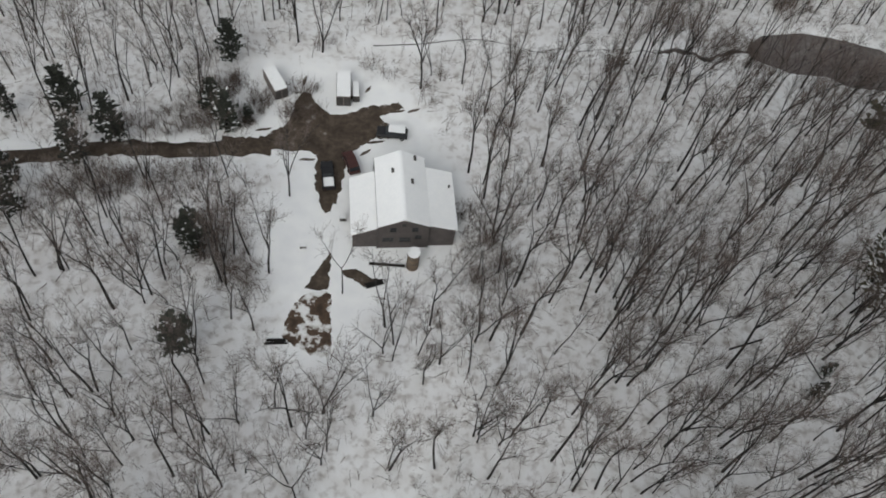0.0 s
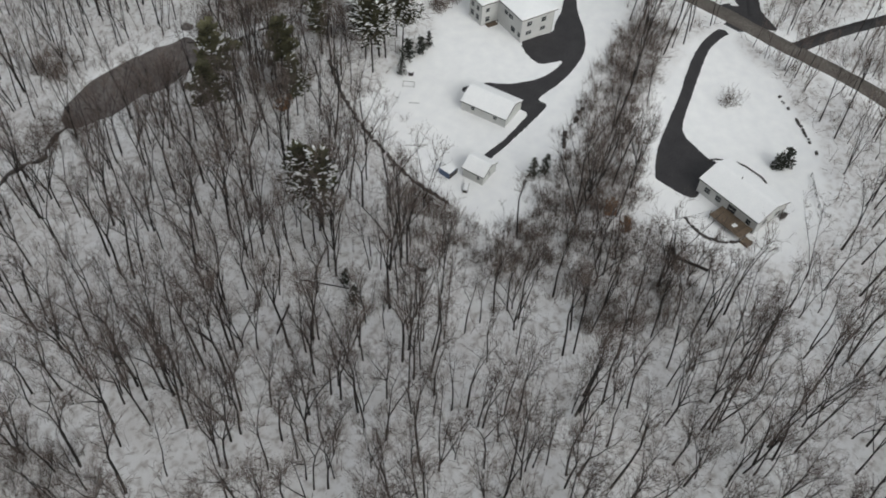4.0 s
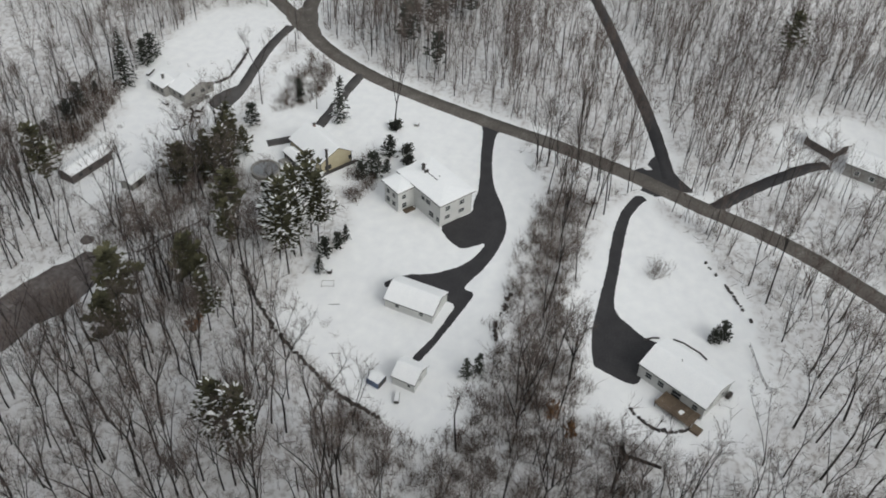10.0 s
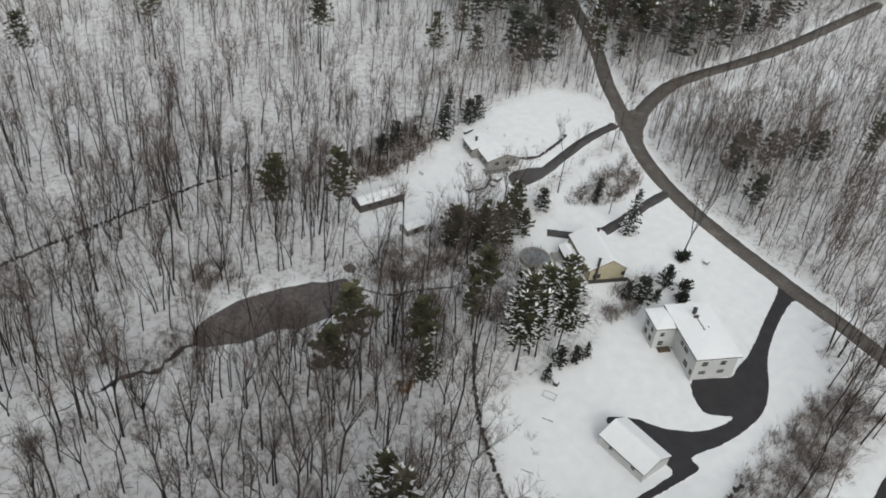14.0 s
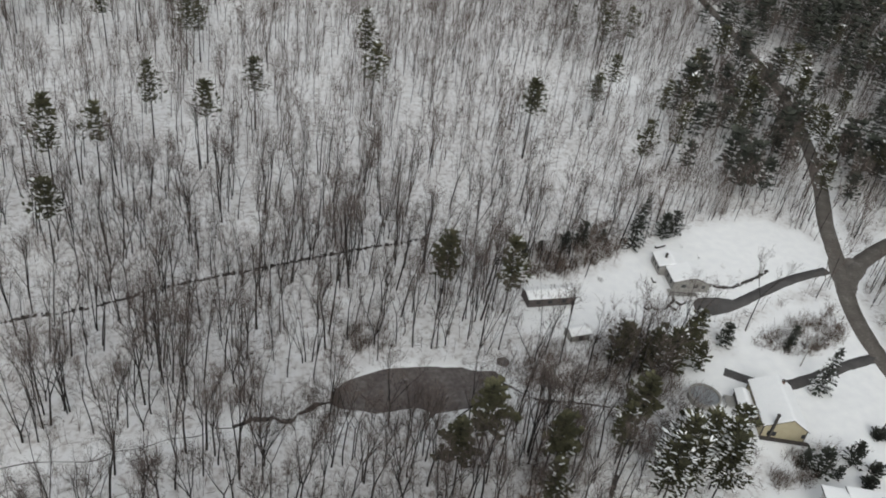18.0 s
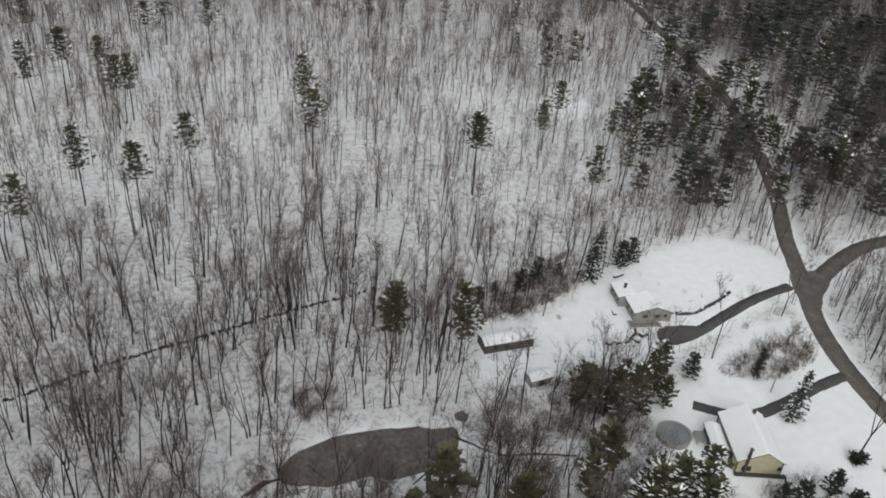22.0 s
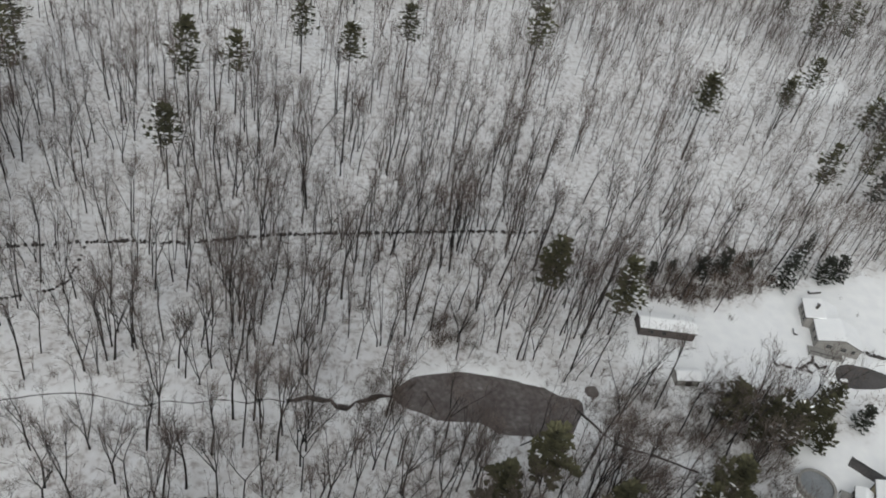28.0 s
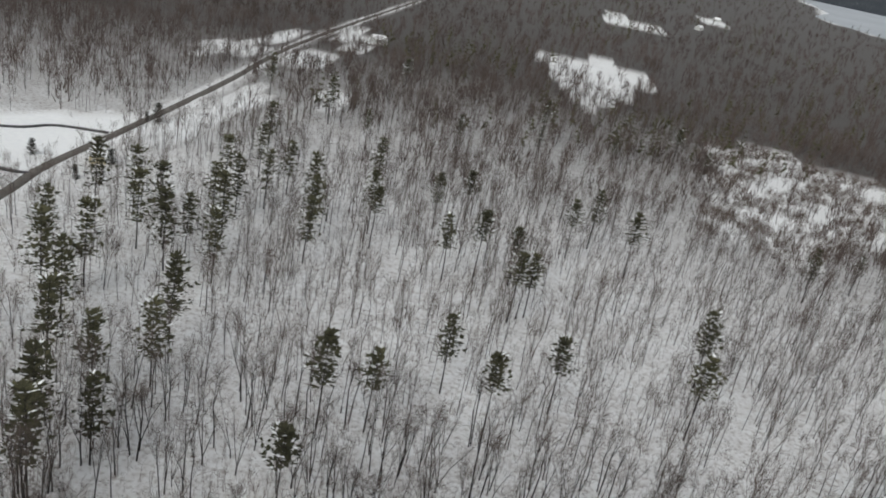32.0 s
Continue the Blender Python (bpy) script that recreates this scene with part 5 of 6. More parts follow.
building("garden_shed", "white garden shed with snowy gable roof", 89.9, 25.3, -3, 4.6, 4.2, 2.3, 1.1, "y", WHITE_WALL, trim=WHITE_WALL, category="shed", windows=[("w", 3.2, 0.9, 0.6, 0.7), ("s", 2.3, 0.9, 0.7, 0.7)], doors=[("e", 2.1, 0.05, 1.4, 1.9)])

# the long low house with its deck
low = building("low_house", "long white single-storey house with snowy gable roof", 105.8, -21.9, -22, 8.6, 13.3, 3.2, 1.5, "y", WHITE_WALL, trim=WHITE_WALL,
    windows=[("w", 2.0, 1.1, 1.2, 1.2), ("w", 4.6, 1.1, 1.2, 1.2), ("w", 7.8, 0.9, 1.8, 1.6), ("w", 11.6, 1.1, 1.0, 1.2), ("s", 2.4, 1.1, 1.2, 1.2), ("s", 6.2, 1.1, 1.2, 1.2), ("n", 3.0, 1.1, 1.2, 1.2)],
    doors=[("n", 6.0, 0.1, 2.4, 2.1)])
vent_pipe(low, 4.4, 8.0, 4.9)
for a, b in ((1.0, -0.3), (2.2, -0.35), (3.6, -0.3)):
    part("stored_board", box(7.0 + a * 0.3, -1.0, 0, 7.6 + a * 0.3, -0.3, 1.2 + b, 0.05), DARK_TRIM, low, "dark clutter stacked against the gable wall")
deck = thing("wooden_deck", "weathered brown wooden deck along the house wall", "deck", 105.8, -21.9, 0, -22)
for k in range(24):
    part("plank", box(-3.75, 0.2 + k * 0.3, 1.0, -0.04, 0.48 + k * 0.3, 1.06), DECK, deck)
for x in (-3.65, -1.9, -0.2):
    for y in (0.3, 3.6, 7.2):
        part("post", box(x - 0.06, y - 0.06, 0, x + 0.06, y + 0.06, 0.998), DARK_TRIM, deck)
for y in (0.2, 1.9, 3.6, 5.4, 7.3):
    part("rail_post", box(-3.8, y - 0.05, 1.062, -3.7, y + 0.05, 2.0), DECK, deck)
part("rail", box(-3.82, 0.1, 2.002, -3.68, 7.4, 2.06), DECK, deck)
part("steps", box(-3.6, -1.6, 0, -2.0, 0.15, 0.6, 0.03), DECK, deck)
part("snow_patch", solid([[(-2.6, 2.6, 1.065), (-1.6, 2.4, 1.065), (-1.5, 3.2, 1.065), (-2.5, 3.3, 1.065)], [(-2.6, 2.6, 1.065), (-1.6, 2.4, 1.065), (-2.0, 2.9, 1.13)], [(-1.6, 2.4, 1.065), (-1.5, 3.2, 1.065), (-2.0, 2.9, 1.13)], [(-1.5, 3.2, 1.065), (-2.5, 3.3, 1.065), (-2.0, 2.9, 1.13)], [(-2.5, 3.3, 1.065), (-2.6, 2.6, 1.065), (-2.0, 2.9, 1.13)]]), SNOW, deck, "small patch of left snow")

# the tan house with its pool
tan = building("tan_house", "tan clapboard house with a snowy gable roof", 138.2, 71.4, -26, 8.5, 12.6, 3.2, 2.3, "y", TAN_WALL, trim=DARK_TRIM, peak=0.58,
    windows=[("s", 1.5, 0.9, 0.7, 0.9), ("s", 2.4, 0.9, 0.7, 0.9), ("s", 8.2, 1.3, 0.7, 0.8), ("w", 3.0, 1.0, 1.2, 1.1), ("w", 7.0, 1.0, 1.2, 1.1), ("e", 6.0, 1.0, 1.2, 1.1)], doors=[("w", 9.6, 0.1, 1.0, 2.0)])
chimney(tan, 1.6, -0.26, 0.0, 6.4, 0.45, DARK_TRIM)
chimney(tan, 5.6, 10.6, 4.6, 6.2, 0.5, BRICK)
part("deck_edge", box(-0.2, -0.9, 0.1, 9.6, -0.02, 0.35), DARK_TRIM, tan, "dark low terrace edge")
building("lean_shed", "small brown shed with a snow-covered roof beside the house", 137.0, 76.3, -27, 2.7, 6.4, 2.1, 0.5, "y", BROWN_WALL, trim=DARK_TRIM, category="shed", windows=[("w", 2.5, 0.9, 0.7, 0.7)], doors=[("s", 1.4, 0.05, 0.9, 1.8)])
pool = thing("round_pool", "round above-ground pool with a dull grey winter cover", "pool", 133.3, 83.1)
bm = bmesh.new()
ring = [[bm.verts.new((r * math.cos(a), r * math.sin(a), z)) for a in (2 * math.pi * k / 32 for k in range(32))] for r, z in ((3.3, 0), (3.3, 1.2), (3.05, 1.2), (3.05, 0.0))]
for a, b in zip(ring, ring[1:]):
    for k in range(32):
        bm.faces.new((a[k], a[(k + 1) % 32], b[(k + 1) % 32], b[k]))
part("pool_wall", bm, GREY_WALL, pool)
part("cover", prism([(3.04 * math.cos(2 * math.pi * k / 32), 3.04 * math.sin(2 * math.pi * k / 32)) for k in range(32)], 0.75, 0.95), POOL_COVER, pool, "sagging pale grey winter cover")
bm = bmesh.new()
ring = [[bm.verts.new((r * math.cos(a), r * math.sin(a), z)) for a in (2 * math.pi * k / 32 for k in range(32))] for r, z in ((3.45, 1.205), (3.45, 1.3), (2.95, 1.3), (2.95, 1.205))]
for a, b in zip(ring, ring[1:] + ring[:1]):
    for k in range(32):
        bm.faces.new((a[k], a[(k + 1) % 32], b[(k + 1) % 32], b[k]))
part("rim", bm, GREY_WALL, pool, "pale grey rim")
pool_deck = thing("pool_deck", "low grey timber deck beside the round pool", "deck", 138.2, 80.6, 0, -27)
for k in range(8):
    part("plank", box(-1.3, -1.5 + k * 0.38, 0.86, 1.1, -1.16 + k * 0.38, 0.94), GREY_WALL, pool_deck)
for px_, py_ in ((-1.2, -1.4), (1.0, -1.4), (-1.2, 1.4), (1.0, 1.4)):
    part("post", box(px_ - 0.06, py_ - 0.06, 0, px_ + 0.06, py_ + 0.06, 0.858), DARK_TRIM, pool_deck)

# the corner house
corner = building("corner_house", "grey-tan house with snowy roofs beside the road junction", 149.3, 117.2, -17, 8.9, 6.2, 2.6, 1.5, "y", GREY_WALL, trim=GREY_WALL, peak=0.55,
    windows=[("s", 2.6, 1.1, 1.2, 0.9), ("s", 5.6, 1.1, 1.2, 0.9), ("s", 7.6, 1.1, 0.8, 0.9), ("w", 2.0, 1.0, 1.0, 1.0), ("w", 4.4, 1.0, 1.0, 1.0)])
walls(corner, -1.6, 5.6, 6.203, 12.4, 2.4, GREY_WALL)
gable_walls(corner, -1.6, 5.6, 6.203, 12.4, 2.4, 0.9, "y", GREY_WALL)
gable_roof(corner, -1.6, 5.6, 6.6, 12.4, 2.4, 0.9, "y", DARK_TRIM, 0.3)
for a in (1.4, 3.2, 5.0):
    opening(corner, (-1.6, 5.6, 6.203, 12.4), "w", a, 0.9, 1.1, 1.0, GREY_WALL)
chimney(corner, 0.6, 9.4, 2.9, 4.3, 0.5, DARK_TRIM)
terrace = thing("terrace", "weathered grey timber terrace with snowy clutter by the grey house", "deck", 149.3, 117.2, 0, -17)
for k in range(12):
    part("plank", box(-1.6 + k * 0.6, -2.6, 0.5, -1.04 + k * 0.6, -0.1, 0.58), GREY_WALL, terrace)
for x in (-1.5, 2.0, 5.5):
    part("post", box(x, -2.5, 0, x + 0.14, -2.36, 0.498), DARK_TRIM, terrace)
part("rail", box(-1.6, -2.6, 1.3, 5.6, -2.5, 1.4), DARK_TRIM, terrace)
for x in (-1.58, 0.8, 3.2, 5.5):
    part("rail_post", box(x, -2.6, 0.582, x + 0.1, -2.5, 1.298), DARK_TRIM, terrace)

long_shed = building("long_shed", "long dark shed with a snow-covered roof", 110.6, 118.6, -6, 11.4, 4.2, 2.3, 0.6, "x", BROWN_WALL, trim=DARK_TRIM, category="shed", windows=[("s", 2.4, 0.9, 0.9, 0.7), ("s", 5.2, 0.9, 0.9, 0.7), ("s", 8.6, 0.9, 0.9, 0.7)], doors=[("e", 2.2, 0.05, 1.4, 1.8)])
vent_pipe(long_shed, 7.0, 3.0, 2.9, 0.9)
building("small_shed", "small grey shed with a snowy roof near the woods", 114.4, 105.5, 0, 4.5, 2.8, 1.8, 0.6, "x", GREY_WALL, trim=DARK_TRIM, category="shed", doors=[("s", 2.5, 0.05, 1.0, 1.5)])

# the brown house with lean-tos
brown = building("brown_house", "brown board house with a snowy gable roof and lean-tos", -10.3, 52.4, 4, 7.8, 12.8, 5.7, 1.8, "y", BROWN_WALL, trim=DARK_TRIM, over=0.12,
    windows=[("s", 2.3, 4.6, 0.9, 1.0), ("s", 5.6, 4.6, 0.9, 1.0), ("s", 1.6, 1.9, 1.6, 1.0), ("s", 4.2, 1.9, 1.6, 1.0), ("s", 6.2, 2.6, 0.9, 0.9), ("s", 3.9, 6.0, 0.6, 0.6)])
for x0, x1, y0, y1, high, low_z in ((-3.7, -0.004, 0.3, 10.6, 5.1, 3.3), (7.804, 11.9, 0.3, 10.9, 5.62, 4.2)):
    lean = part("lean_to", box(x0, y0, -0.2, x1, y1, 2.4), BROWN_WALL, brown, "low brown lean-to")
    a, b = (high, low_z) if x0 > 0 else (low_z, high)
    part("gable", slab([(x0, 2.402), (x1, 2.402), (x1, b), (x0, a)], "y", y0, y1), BROWN_WALL, lean)
    part("roof_snow", slab([(x0 - 0.3 * (x0 < 0), a + 0.02), (x1 + 0.3 * (x0 > 0), b + 0.02), (x1 + 0.3 * (x0 > 0), b + 0.28), (x0 - 0.3 * (x0 < 0), a + 0.28)], "y", y0 - 0.1, y1 + 0.2), SNOW, lean, "smooth layer of snow")
for x, y, z in ((2.6, 9.4, 6.8), (5.5, 7.4, 6.7), (6.2, 12.1, 6.4)):
    part("skylight", box(x - 0.2, y - 0.4, z, x + 0.2, y + 0.4, z + 0.7, 0.03), DARK_TRIM, brown, "dark roof hatch in the snow")
part("stove_pipe", tube([(11.4, 8.0, 3.8), (11.4, 8.0, 5.2)], 0.16, 8), DARK_TRIM, brown)
vat = thing("round_cistern", "round brown wooden cistern with snow on its lid", "cistern", -4.8, 49.4)
part("staves", tube([(0, 0, 0), (0, 0, 3.9)], 0.95, 18), DECK, vat)
part("lid", tube([(0, 0, 3.9), (0, 0, 4.12)], 0.98, 18), SNOW, vat, "snow-covered lid")
for z in (0.6, 1.9, 3.3):
    part("hoop", tube([(0, 0, z - 0.04), (0, 0, z + 0.04)], 0.98, 18), DARK_TRIM, vat)

# houses beside the west road and far off in their openings
building("cream_cottage", "small cream cottage with a snowy roof beside the west road", -106.0, 309.0, 20, 6.0, 7.0, 3.0, 1.6, "x", TAN_WALL, trim=TRIM, windows=[("s", 1.8, 1.0, 1.0, 1.0), ("s", 4.2, 1.0, 1.0, 1.0), ("w", 3.0, 1.0, 1.0, 1.0)])
for fx, fy, turn in ((-284, 1001, 20), (-201, 1127, 40), (-193, 924, 10), (-172, 907, 70), (362, 1585, 15), (545, 778, 30), (296, 1352, 50), (-70, 668, 35)):
    building("far_house", "distant pale house with a snow-covered roof", fx, fy, turn, 11.0, 9.0, 4.6, 2.4, "x", WHITE_WALL, trim=TRIM, windows=[("s", 2.5, 2.6, 1.2, 1.2), ("s", 5.5, 2.6, 1.2, 1.2), ("s", 8.5, 2.6, 1.2, 1.2)], group="far houses")

# the next house along the road
building("next_house", "pale grey house with a snowy gable roof beyond the lane", 190.8, -53.2, -14, 8.3, 14.0, 3.4, 1.5, "y", GREY_WALL, trim=TRIM, windows=[("w", 3.0, 1.1, 1.1, 1.1), ("w", 6.5, 1.1, 1.1, 1.1), ("w", 10.5, 1.1, 1.1, 1.1), ("n", 5.6, 1.1, 1.1, 1.1)], doors=[("n", 2.4, 0.05, 2.4, 2.1)])
building("low_garage", "low dark garage under thick snow beside the pale house", 199.4, -36.8, -32, 6.0, 8.0, 2.2, 0.7, "y", BROWN_WALL, trim=DARK_TRIM, doors=[("w", 3.0, 0.05, 2.2, 1.9)], category="garage")


def snow_box(name, label, x, y, turn, w, d, h, mat, category, snow=0.25, ribs=0):
    """A plain upright case under a cap of snow, such as a container or a crate."""
    ob = thing(name, label, category, x, y, 0.06, turn)
    part("body", box(-w / 2, -d / 2, 0, w / 2, d / 2, h, 0.04), mat, ob)
    part("snow_cap", box(-w / 2 + 0.03, -d / 2 + 0.03, h + 0.003, w / 2 - 0.03, d / 2 - 0.03, h + snow, min(0.1, snow * 0.4)), SNOW, ob, "flat cap of snow")
    for k in range(ribs):
        y0 = -d / 2 + (k + 0.5) * d / ribs
        for sx in (-1, 1):
            part("rib", box(sx * (w / 2 + 0.002), y0 - 0.06, 0.1, sx * (w / 2 + 0.05), y0 + 0.06, h - 0.1), mat, ob)
    for sx in (-0.52, 0.52):
        part("door", box(sx * w / 2 - w * 0.23, -d / 2 - 0.05, 0.1, sx * w / 2 + w * 0.23, -d / 2 - 0.002, h - 0.1), DARK_TRIM, ob, "dark end door")
    return ob


snow_box("shipping_container", "steel shipping container under snow in the dirt yard", -28.4, 84.0, 27, 2.3, 5.6, 2.2, CONTAINER, "container", 0.2, 7)
snow_box("shipping_container", "steel shipping container under snow beside parked clutter", -16.8, 83.6, 2, 2.4, 5.9, 2.3, CONTAINER, "container", 0.2, 7)
snow_box("rubbish_crate", "dark crate beside the shipping container", -14.7, 83.4, 3, 1.2, 3.4, 1.4, DARK_TRIM, "crate", 0.12)
snow_box("covered_trailer", "small blue covered trailer with snow on top", 89.2, 32.3, -10, 2.4, 2.6, 1.3, BLUE_PAINT, "trailer", 0.2)
snow_box("firewood_rack", "low dark firewood rack with snow on it beside the shed", 87.4, 27.4, -70, 0.9, 2.2, 0.6, DARK_TRIM, "rack", 0.18)
snow_box("compost_bin", "small dark bin standing on the lawn", 110.2, 53.5, 20, 0.9, 0.9, 0.8, DARK_TRIM, "bin", 0.06)
snow_box("well_cover", "low dark well cover on the lawn", 166.9, 60.5, 10, 1.1, 1.1, 0.6, GREY_WALL, "cover", 0.05)
snow_box("garden_box", "snow-filled garden box near the shed", -15.7, 57.4, 5, 1.0, 0.8, 0.7, DARK_TRIM, "box", 0.05)
snow_box("bee_hive", "small white box on the snowy lawn", -21.5, 52.0, 5, 1.0, 0.6, 0.5, WHITE_WALL, "box", 0.15)


def vehicle(name, label, x, y, turn, paint, length=4.8, wide=1.85, pickup=False, snowy=True):
    """A parked car: lower body, glazed cabin, four wheels with rims, lamps."""
    ob = thing(name, label, "car", x, y, 0.06, turn)
    h, nose = 0.95, length / 2
    bm = slab([(-nose, 0.32), (nose, 0.32), (nose, 0.72), (nose - 0.15, 0.86), (nose - 1.25, h), (-nose + 0.1, h), (-nose, 0.8)], "y", -wide / 2, wide / 2)
    bmesh.ops.bevel(bm, geom=bm.edges[:], offset=0.05, segments=1, affect="EDGES")
    part("body", bm, paint, ob)
    c0, c1 = (-0.6, 1.15) if pickup else (-nose + 0.25, 1.2)
    bm = slab([(c0, h + 0.002), (c1, h + 0.002), (c1 - 0.55, 1.62), (c0 + 0.2, 1.62)], "y", -wide / 2 + 0.1, wide / 2 - 0.1)
    cabin = part("cabin", bm, GLASS, ob, "dark glazed cabin")
    part("roof", box(c0 + 0.15, -wide / 2 + 0.12, 1.622, c1 - 0.5, wide / 2 - 0.12, 1.68, 0.02), paint, cabin)
    if snowy:
        part("roof_snow", box(c0 + 0.2, -wide / 2 + 0.14, 1.683, c1 - 0.55, wide / 2 - 0.14, 1.85, 0.06), SNOW, cabin, "snow left on the roof")
    if pickup:
        for a, b, c, d in ((-nose + 0.1, -0.65, -wide / 2 + 0.04, -wide / 2 + 0.12), (-nose + 0.1, -0.65, wide / 2 - 0.12, wide / 2 - 0.04), (-nose + 0.04, -nose + 0.12, -wide / 2 + 0.04, wide / 2 - 0.04)):
            part("bed_side", box(a, c, h + 0.002, b, d, h + 0.42), paint, ob)
        part("bed_snow", box(-nose + 0.15, -wide / 2 + 0.14, h + 0.004, -0.7, wide / 2 - 0.14, h + 0.2, 0.04), SNOW, ob, "snow in the load bed")
    for sx in (-nose + 0.85, nose - 0.9):
        for sy in (-wide / 2, wide / 2):
            wheel = part("wheel", tube([(sx, sy - 0.11, 0.33), (sx, sy + 0.11, 0.33)], 0.33, 14), TYRE, ob)
            part("rim", tube([(sx, sy - 0.115, 0.33), (sx, sy + 0.115, 0.33)], 0.19, 10), GREY_WALL, wheel)
    for sy in (-0.65, 0.65):
        part("headlight", box(nose - 0.02, sy - 0.2, 0.6, nose + 0.02, sy + 0.2, 0.74), GLASS, ob)
        part("tail_light", box(-nose - 0.02, sy - 0.18, 0.6, -nose + 0.02, sy + 0.18, 0.78), RED_PAINT, ob)


vehicle("parked_car", "black car with snow on its roof in the dirt yard", -8.3, 74.9, 176, BLACK_PAINT, 5.2, 1.95)
vehicle("pickup_truck", "black pickup truck with snow in its load bed", -18.5, 65.3, 98, BLACK_PAINT, 5.6, 1.95, True, False)
vehicle("parked_van", "dull red van parked beside the brown house", -14.9, 68.2, 110, RED_PAINT, 4.6, 1.8, False, False)


# ---- stone walls ----
def stone_shape(seed):
    """One rough field stone of about half a metre."""
    rng = np.random.RandomState(seed)
    bm = bmesh.new()
    bmesh.ops.create_icosphere(bm, subdivisions=1, radius=0.3)
    for v in bm.verts:
        v.co *= rng.uniform(0.75, 1.25)
        v.co.z *= 0.7
    return mesh_of("stone", bm, STONE)


STONES = [stone_shape(k) for k in range(6)]


def stone_wall(name, line, label, seed, step=0.5, rows=2, ruin=0.1):
    """A tumbled dry wall: single stones along a line, in courses, with gaps."""
    rng = np.random.RandomState(seed)
    root = tagged(new(name), label, "stone wall", kind="structure")
    p = smooth_line(line, step)
    z = height(p)
    for k, (x, y) in enumerate(p):
        if rng.rand() < ruin:
            continue
        for r in range(rows):
            if r and rng.rand() < 0.35:
                continue
            ob = new("stone", STONES[rng.randint(6)])
            ob.parent = root
            s = rng.uniform(0.8, 1.5)
            ob.matrix_basis = Matrix.LocRotScale((x + rng.normal(0, 0.12), y + rng.normal(0, 0.12), z[k] + 0.12 + 0.33 * r), Euler((rng.uniform(-0.3, 0.3), rng.uniform(-0.3, 0.3), rng.uniform(0, 6.28))), (s, s, s))


stone_wall("wall_yard", [(104, 70), (101, 66.4), (98, 63), (95.8, 60), (91, 52.8), (87, 44.2), (83.8, 36.8), (82.4, 28.4)], "tumbled dry stone wall along the lawn's edge", 1, 0.45, 2, 0.1)
stone_wall("wall_north", [(-17, 132), (2, 135.5), (21.8, 137.8), (39.2, 141.8), (56.6, 144.2), (76, 147), (97, 149.3)], "low tumbled stone wall through the woods", 2, 0.6, 2, 0.24)
stone_wall("wall_west", [(-13, 116.7), (-6.4, 120.2), (0.4, 123.9), (2, 135)], "low tumbled stone wall in the woods", 3, 0.8, 1, 0.2)
stone_wall("wall_east", [(147, -15.5), (142, -20), (138.8, -22.7), (132.5, -27.4)], "low broken stone wall beside the low house's lawn", 4, 0.6, 1, 0.4)
stone_wall("wall_terrace", [(160, 117.2), (162.5, 115.6), (166, 115), (171, 116), (176, 117.4), (180.3, 119)], "dark retaining stone wall by the grey house", 5, 0.45, 2, 0.0)
stone_wall("wall_border", [(148.6, 115.6), (146.6, 113.0), (143.5, 111.4), (140.4, 111.6)], "low curved stone border of a snowy garden bed", 8, 0.5, 1, 0.1)
stone_wall("wall_garden", [(102.8, -10), (101.2, -12.4), (100.4, -15), (101, -18), (102.6, -20.4)], "curved dark garden wall below the deck", 6, 0.42, 1, 0.0)
stone_wall("wall_lawn", [(121.2, 18.2), (118.6, 18.6), (116, 18), (112, 18.3), (107.5, 16.6)], "broken stone wall between the two lawns", 7, 0.5, 2, 0.35)


# ---- small things outdoors ----
def log_pile(name, label, x, y, turn, count, length, thick=0.2):
    ob = thing(name, label, "log", x, y, 0, turn)
    rng = np.random.RandomState(int(abs(x * 7 + y)))
    for k in range(count):
        o, z = (k % 4) * thick * 2.1 + rng.normal(0, 0.04), thick + (k // 4) * thick * 1.8
        part("log", tube([(-length / 2 + rng.normal(0, 0.15), o, z), (length / 2 + rng.normal(0, 0.15), o + rng.normal(0, 0.1), z)], thick, 7), BARK, ob)


log_pile("log_pile", "dark felled logs lying by the garden", -24.2, 35.7, 5, 5, 2.6, 0.11)
log_pile("garden_log", "single dark log edging a bare garden bed", -8.6, 49.3, -2, 1, 5.8, 0.22)
log_pile("log_pile", "dark logs and turned soil before the brown house", -10.4, 45.6, 20, 7, 2.6, 0.13)
log_pile("fallen_trunk", "fallen dark trunk in the snow near the low house", 92.8, -14.8, 92, 1, 6.2, 0.3)
log_pile("fallen_trunk", "short dark trunk in the snow near the low house", 93.2, -11.4, 30, 1, 2.4, 0.4)
log_pile("lawn_plank", "thin plank lying on the snowy lawn", 102.9, 48.2, 120, 1, 2.2, 0.05)
log_pile("lawn_plank", "thin plank lying on the snowy lawn", 91.9, 42.1, 120, 1, 2.2, 0.05)
log_pile("fallen_trunk", "fallen trunk lying in the woods", 29, 77, 60, 1, 7.0, 0.18)
log_pile("fallen_trunk", "fallen trunk lying in the woods", 46, 38, 20, 1, 6.0, 0.16)
log_pile("fallen_trunk", "fallen trunk lying in the woods", 55.2, 36.5, 110, 1, 8.0, 0.11)
log_pile("fallen_trunk", "short fallen trunk lying in the woods", 66.1, 34.7, 40, 1, 4.5, 0.13)
snow_box("junk_pile", "dark heap of scrap half under snow in the woods", 67.3, 24.6, 25, 2.2, 1.6, 0.9, DARK_TRIM, "scrap", 0.15)
frame_ob = thing("cold_frame", "white metal cold frame half buried in garden snow", "cold frame", 107.2, 52.2, 0, 25)
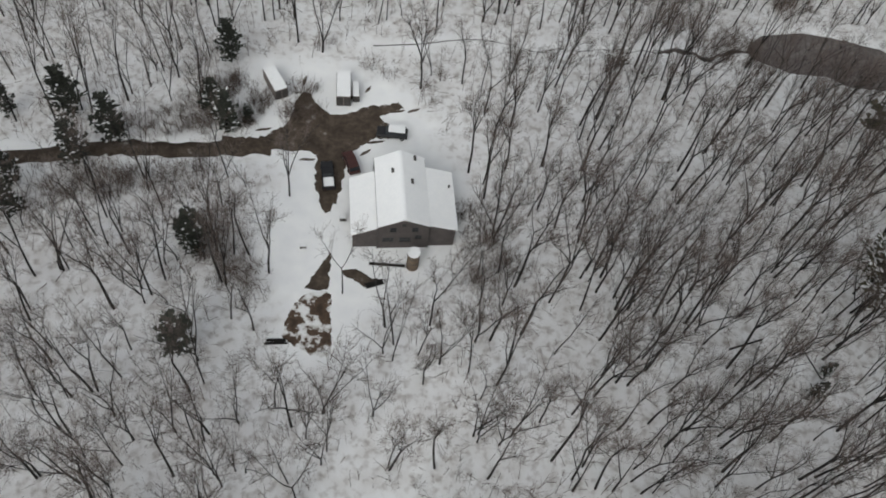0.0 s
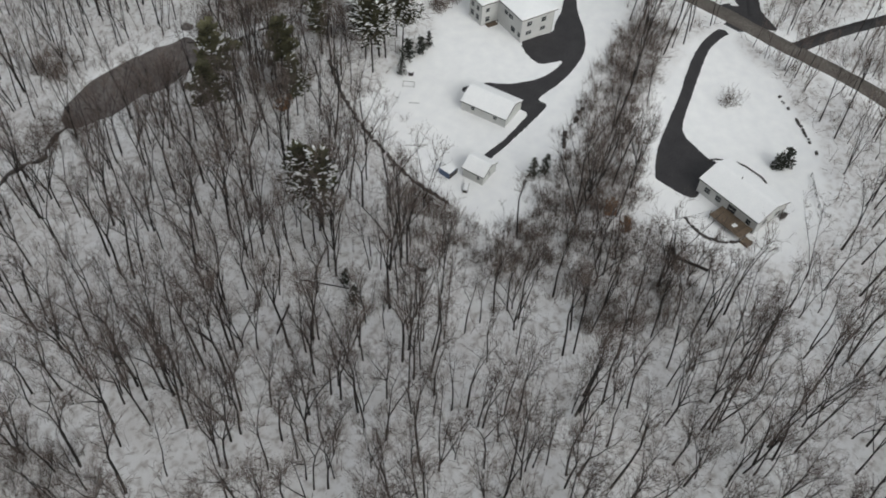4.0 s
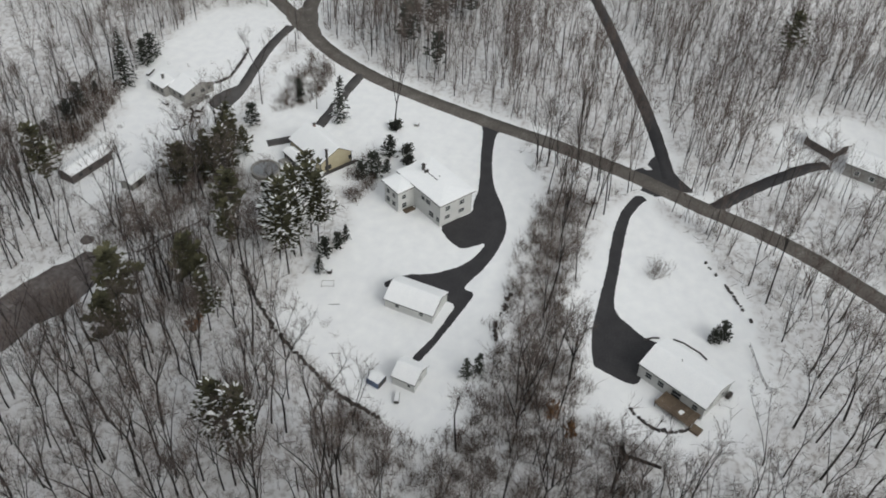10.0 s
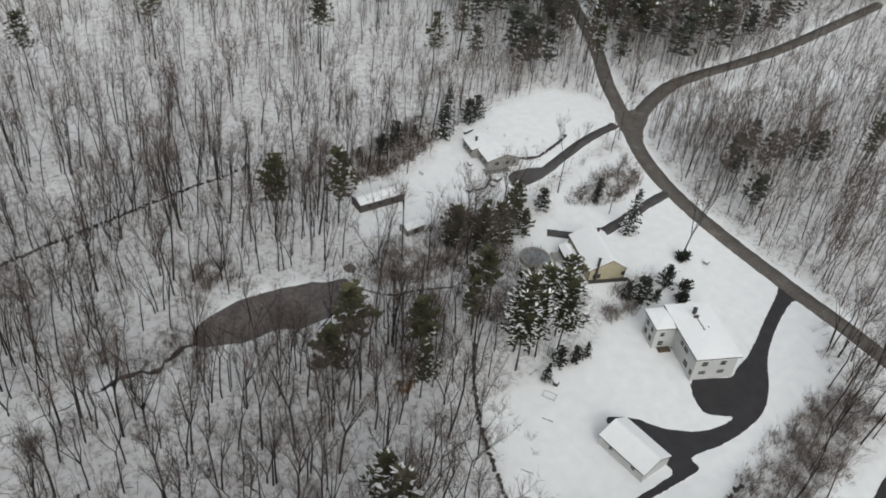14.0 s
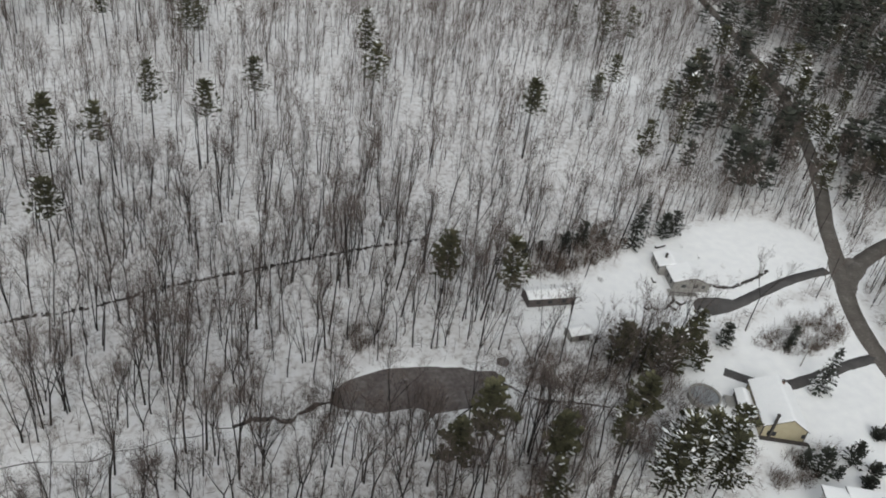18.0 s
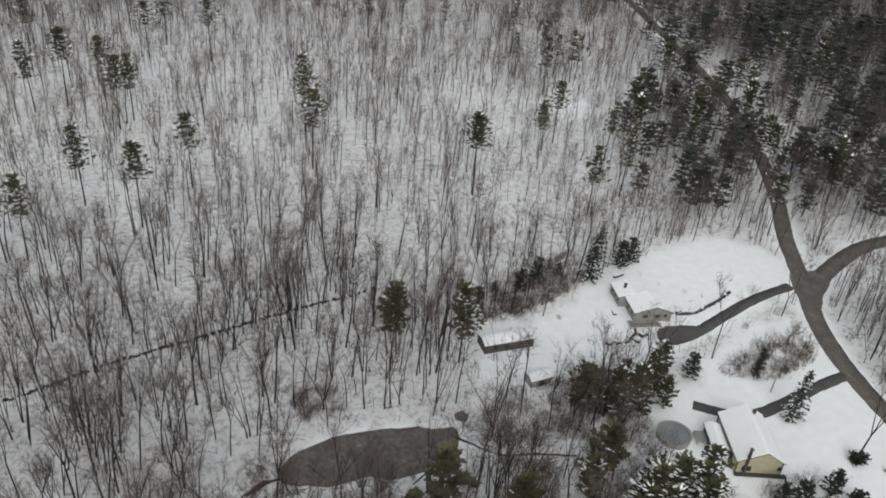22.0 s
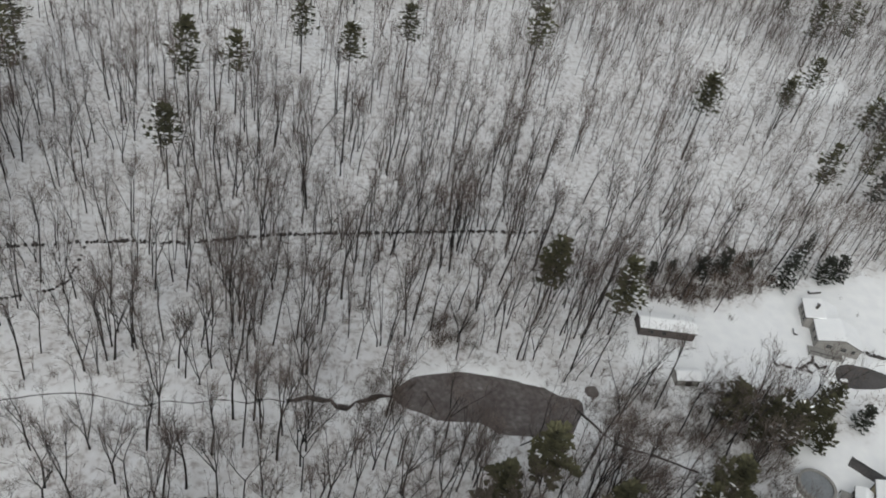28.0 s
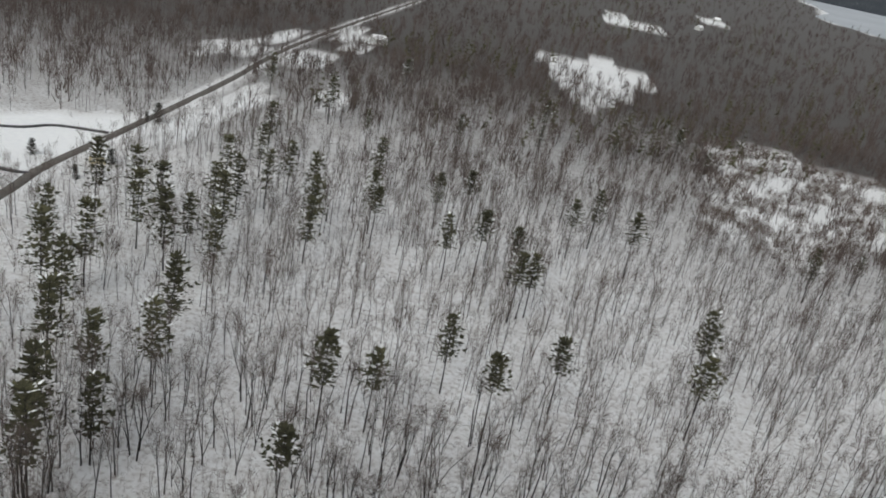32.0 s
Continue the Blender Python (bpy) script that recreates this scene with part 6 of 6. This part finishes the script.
for a, b in (((-0.8, -1.2), (0.8, -1.2)), ((-0.8, 1.2), (0.8, 1.2)), ((-0.8, -1.2), (-0.8, 1.2)), ((0.8, -1.2), (0.8, 1.2))):
    part("bar", tube([(*a, 0.25), (*b, 0.25)], 0.04, 6), GREY_WALL, frame_ob)
for a in ((-0.8, -1.2), (0.8, -1.2), (-0.8, 1.2), (0.8, 1.2)):
    part("leg", tube([(*a, 0), (*a, 0.25)], 0.05, 6), GREY_WALL, frame_ob)


def rail_fence(name, label, line, gap=2.4):
    ob = thing(name, label, "fence")
    p = smooth_line(line, gap)
    for a in p:
        part("post", tube([(*a, -0.1), (*a, 1.1)], 0.07, 6), DARK_TRIM, ob)
    for a, b in zip(p, p[1:]):
        for z in (0.5, 0.95):
            part("rail", tube([(*a, z), (*b, z)], 0.045, 5), DARK_TRIM, ob)


rail_fence("rail_fence", "dark wooden rail fence along the low house's lawn", [(126.7, -27.2), (121.5, -29.4), (117.5, -31.4), (117.3, -33)])
bed = thing("garden_border", "dark curved garden border standing out of the snow", "border")
for k, (a, b) in enumerate((((119.8, -8.6), (121.6, -11.2)), ((122.4, -13.6), (121.6, -17.6)), ((121.6, -17.6), (120, -20.4)))):
    part("edging", tube([(*a, 0.08), ((a[0] + b[0]) / 2 + 0.3, (a[1] + b[1]) / 2, 0.12), (*b, 0.08)], 0.17, 6), DARK_TRIM, bed)


pole = thing("utility_pole", "leaning weathered grey utility pole between two driveways", "pole", 162.4, 86.5)
shaft = part("shaft", tube([(0, 0, -0.3), (0.1, 0.06, 4.5), (0.25, 0.16, 9.0)], 0.15, 8, taper=0.7), GREY_WALL, pole)
part("crossarm", box(-0.75, 0.1, 8.1, 1.15, 0.22, 8.22), GREY_WALL, shaft)
for px_ in (-0.65, 0.2, 1.05):
    part("insulator", tube([(px_, 0.16, 8.222), (px_, 0.16, 8.42)], 0.05, 6), DARK_TRIM, shaft)


# ---- shrubs and clutter round the lawns ----
LAWN_SHRUBS = [(163.3, 133, 0.3), (165.2, 127.7, 0.4), (169.1, 122.8, 0.5), (168, 119.3, 0.45), (177.5, 118.9, 0.6), (162.5, 116.8, 0.5), (172.3, 119.9, 0.4), (138.2, -5.6, 1.1), (138.8, -7, 1.2), (139.6, -8.4, 1.0), (141.4, -5.6, 1.2), (140.2, -6.9, 1.3), (137.4, -6.4, 0.9), (162.6, 28.5, 0.6), (159.5, 24.3, 0.8), (167.7, 33, 0.5), (158.8, 62, 0.25), (110.4, -24.2, 0.8), (112.2, -24.9, 0.9), (133.1, 123.9, 0.6), (133, 124.8, 0.5), (110.5, 20.4, 0.6), (128, 21.5, 0.5), (97, 47, 0.7), (95.5, 44, 0.6), (171, 141.4, 1.0), (188.9, 148.2, 1.1)]
CLUTTER = [(139, 112.3, 20, 1.8, 1.2, 0.5), (146.9, 121.6, 70, 1.8, 0.8, 0.4), (148.3, 112.2, 15, 2.2, 1.4, 0.7), (145.6, 110.8, 40, 1.6, 1.2, 0.6), (151.4, 108.0, 5, 1.6, 1.0, 0.6), (157.6, 134.6, 10, 3.2, 0.8, 0.5)]
for x, y, size in LAWN_SHRUBS:
    garden_shrub(x, y, size)
for x, y, turn, w, d, h in CLUTTER:
    snow_box("garden_box", "low dark box half buried in snow near the grey house", x, y, turn, w, d, h, DARK_TRIM, "box", 0.15)
log_pile("fallen_trunk", "fallen trunk lying across the wet woods by the stream", 101.5, 84.5, 12, 1, 9.0, 0.16)
log_pile("fallen_trunk", "thin fallen trunk at the pond's edge", 84.5, 92.2, 25, 1, 7.0, 0.12)
log_pile("fallen_trunk", "thin fallen branch lying over the pond ice", 70.0, 97.5, 60, 1, 6.5, 0.09)
log_pile("fallen_trunk", "thin fallen branch lying over the pond ice", 66.5, 99.5, 110, 1, 5.0, 0.08)
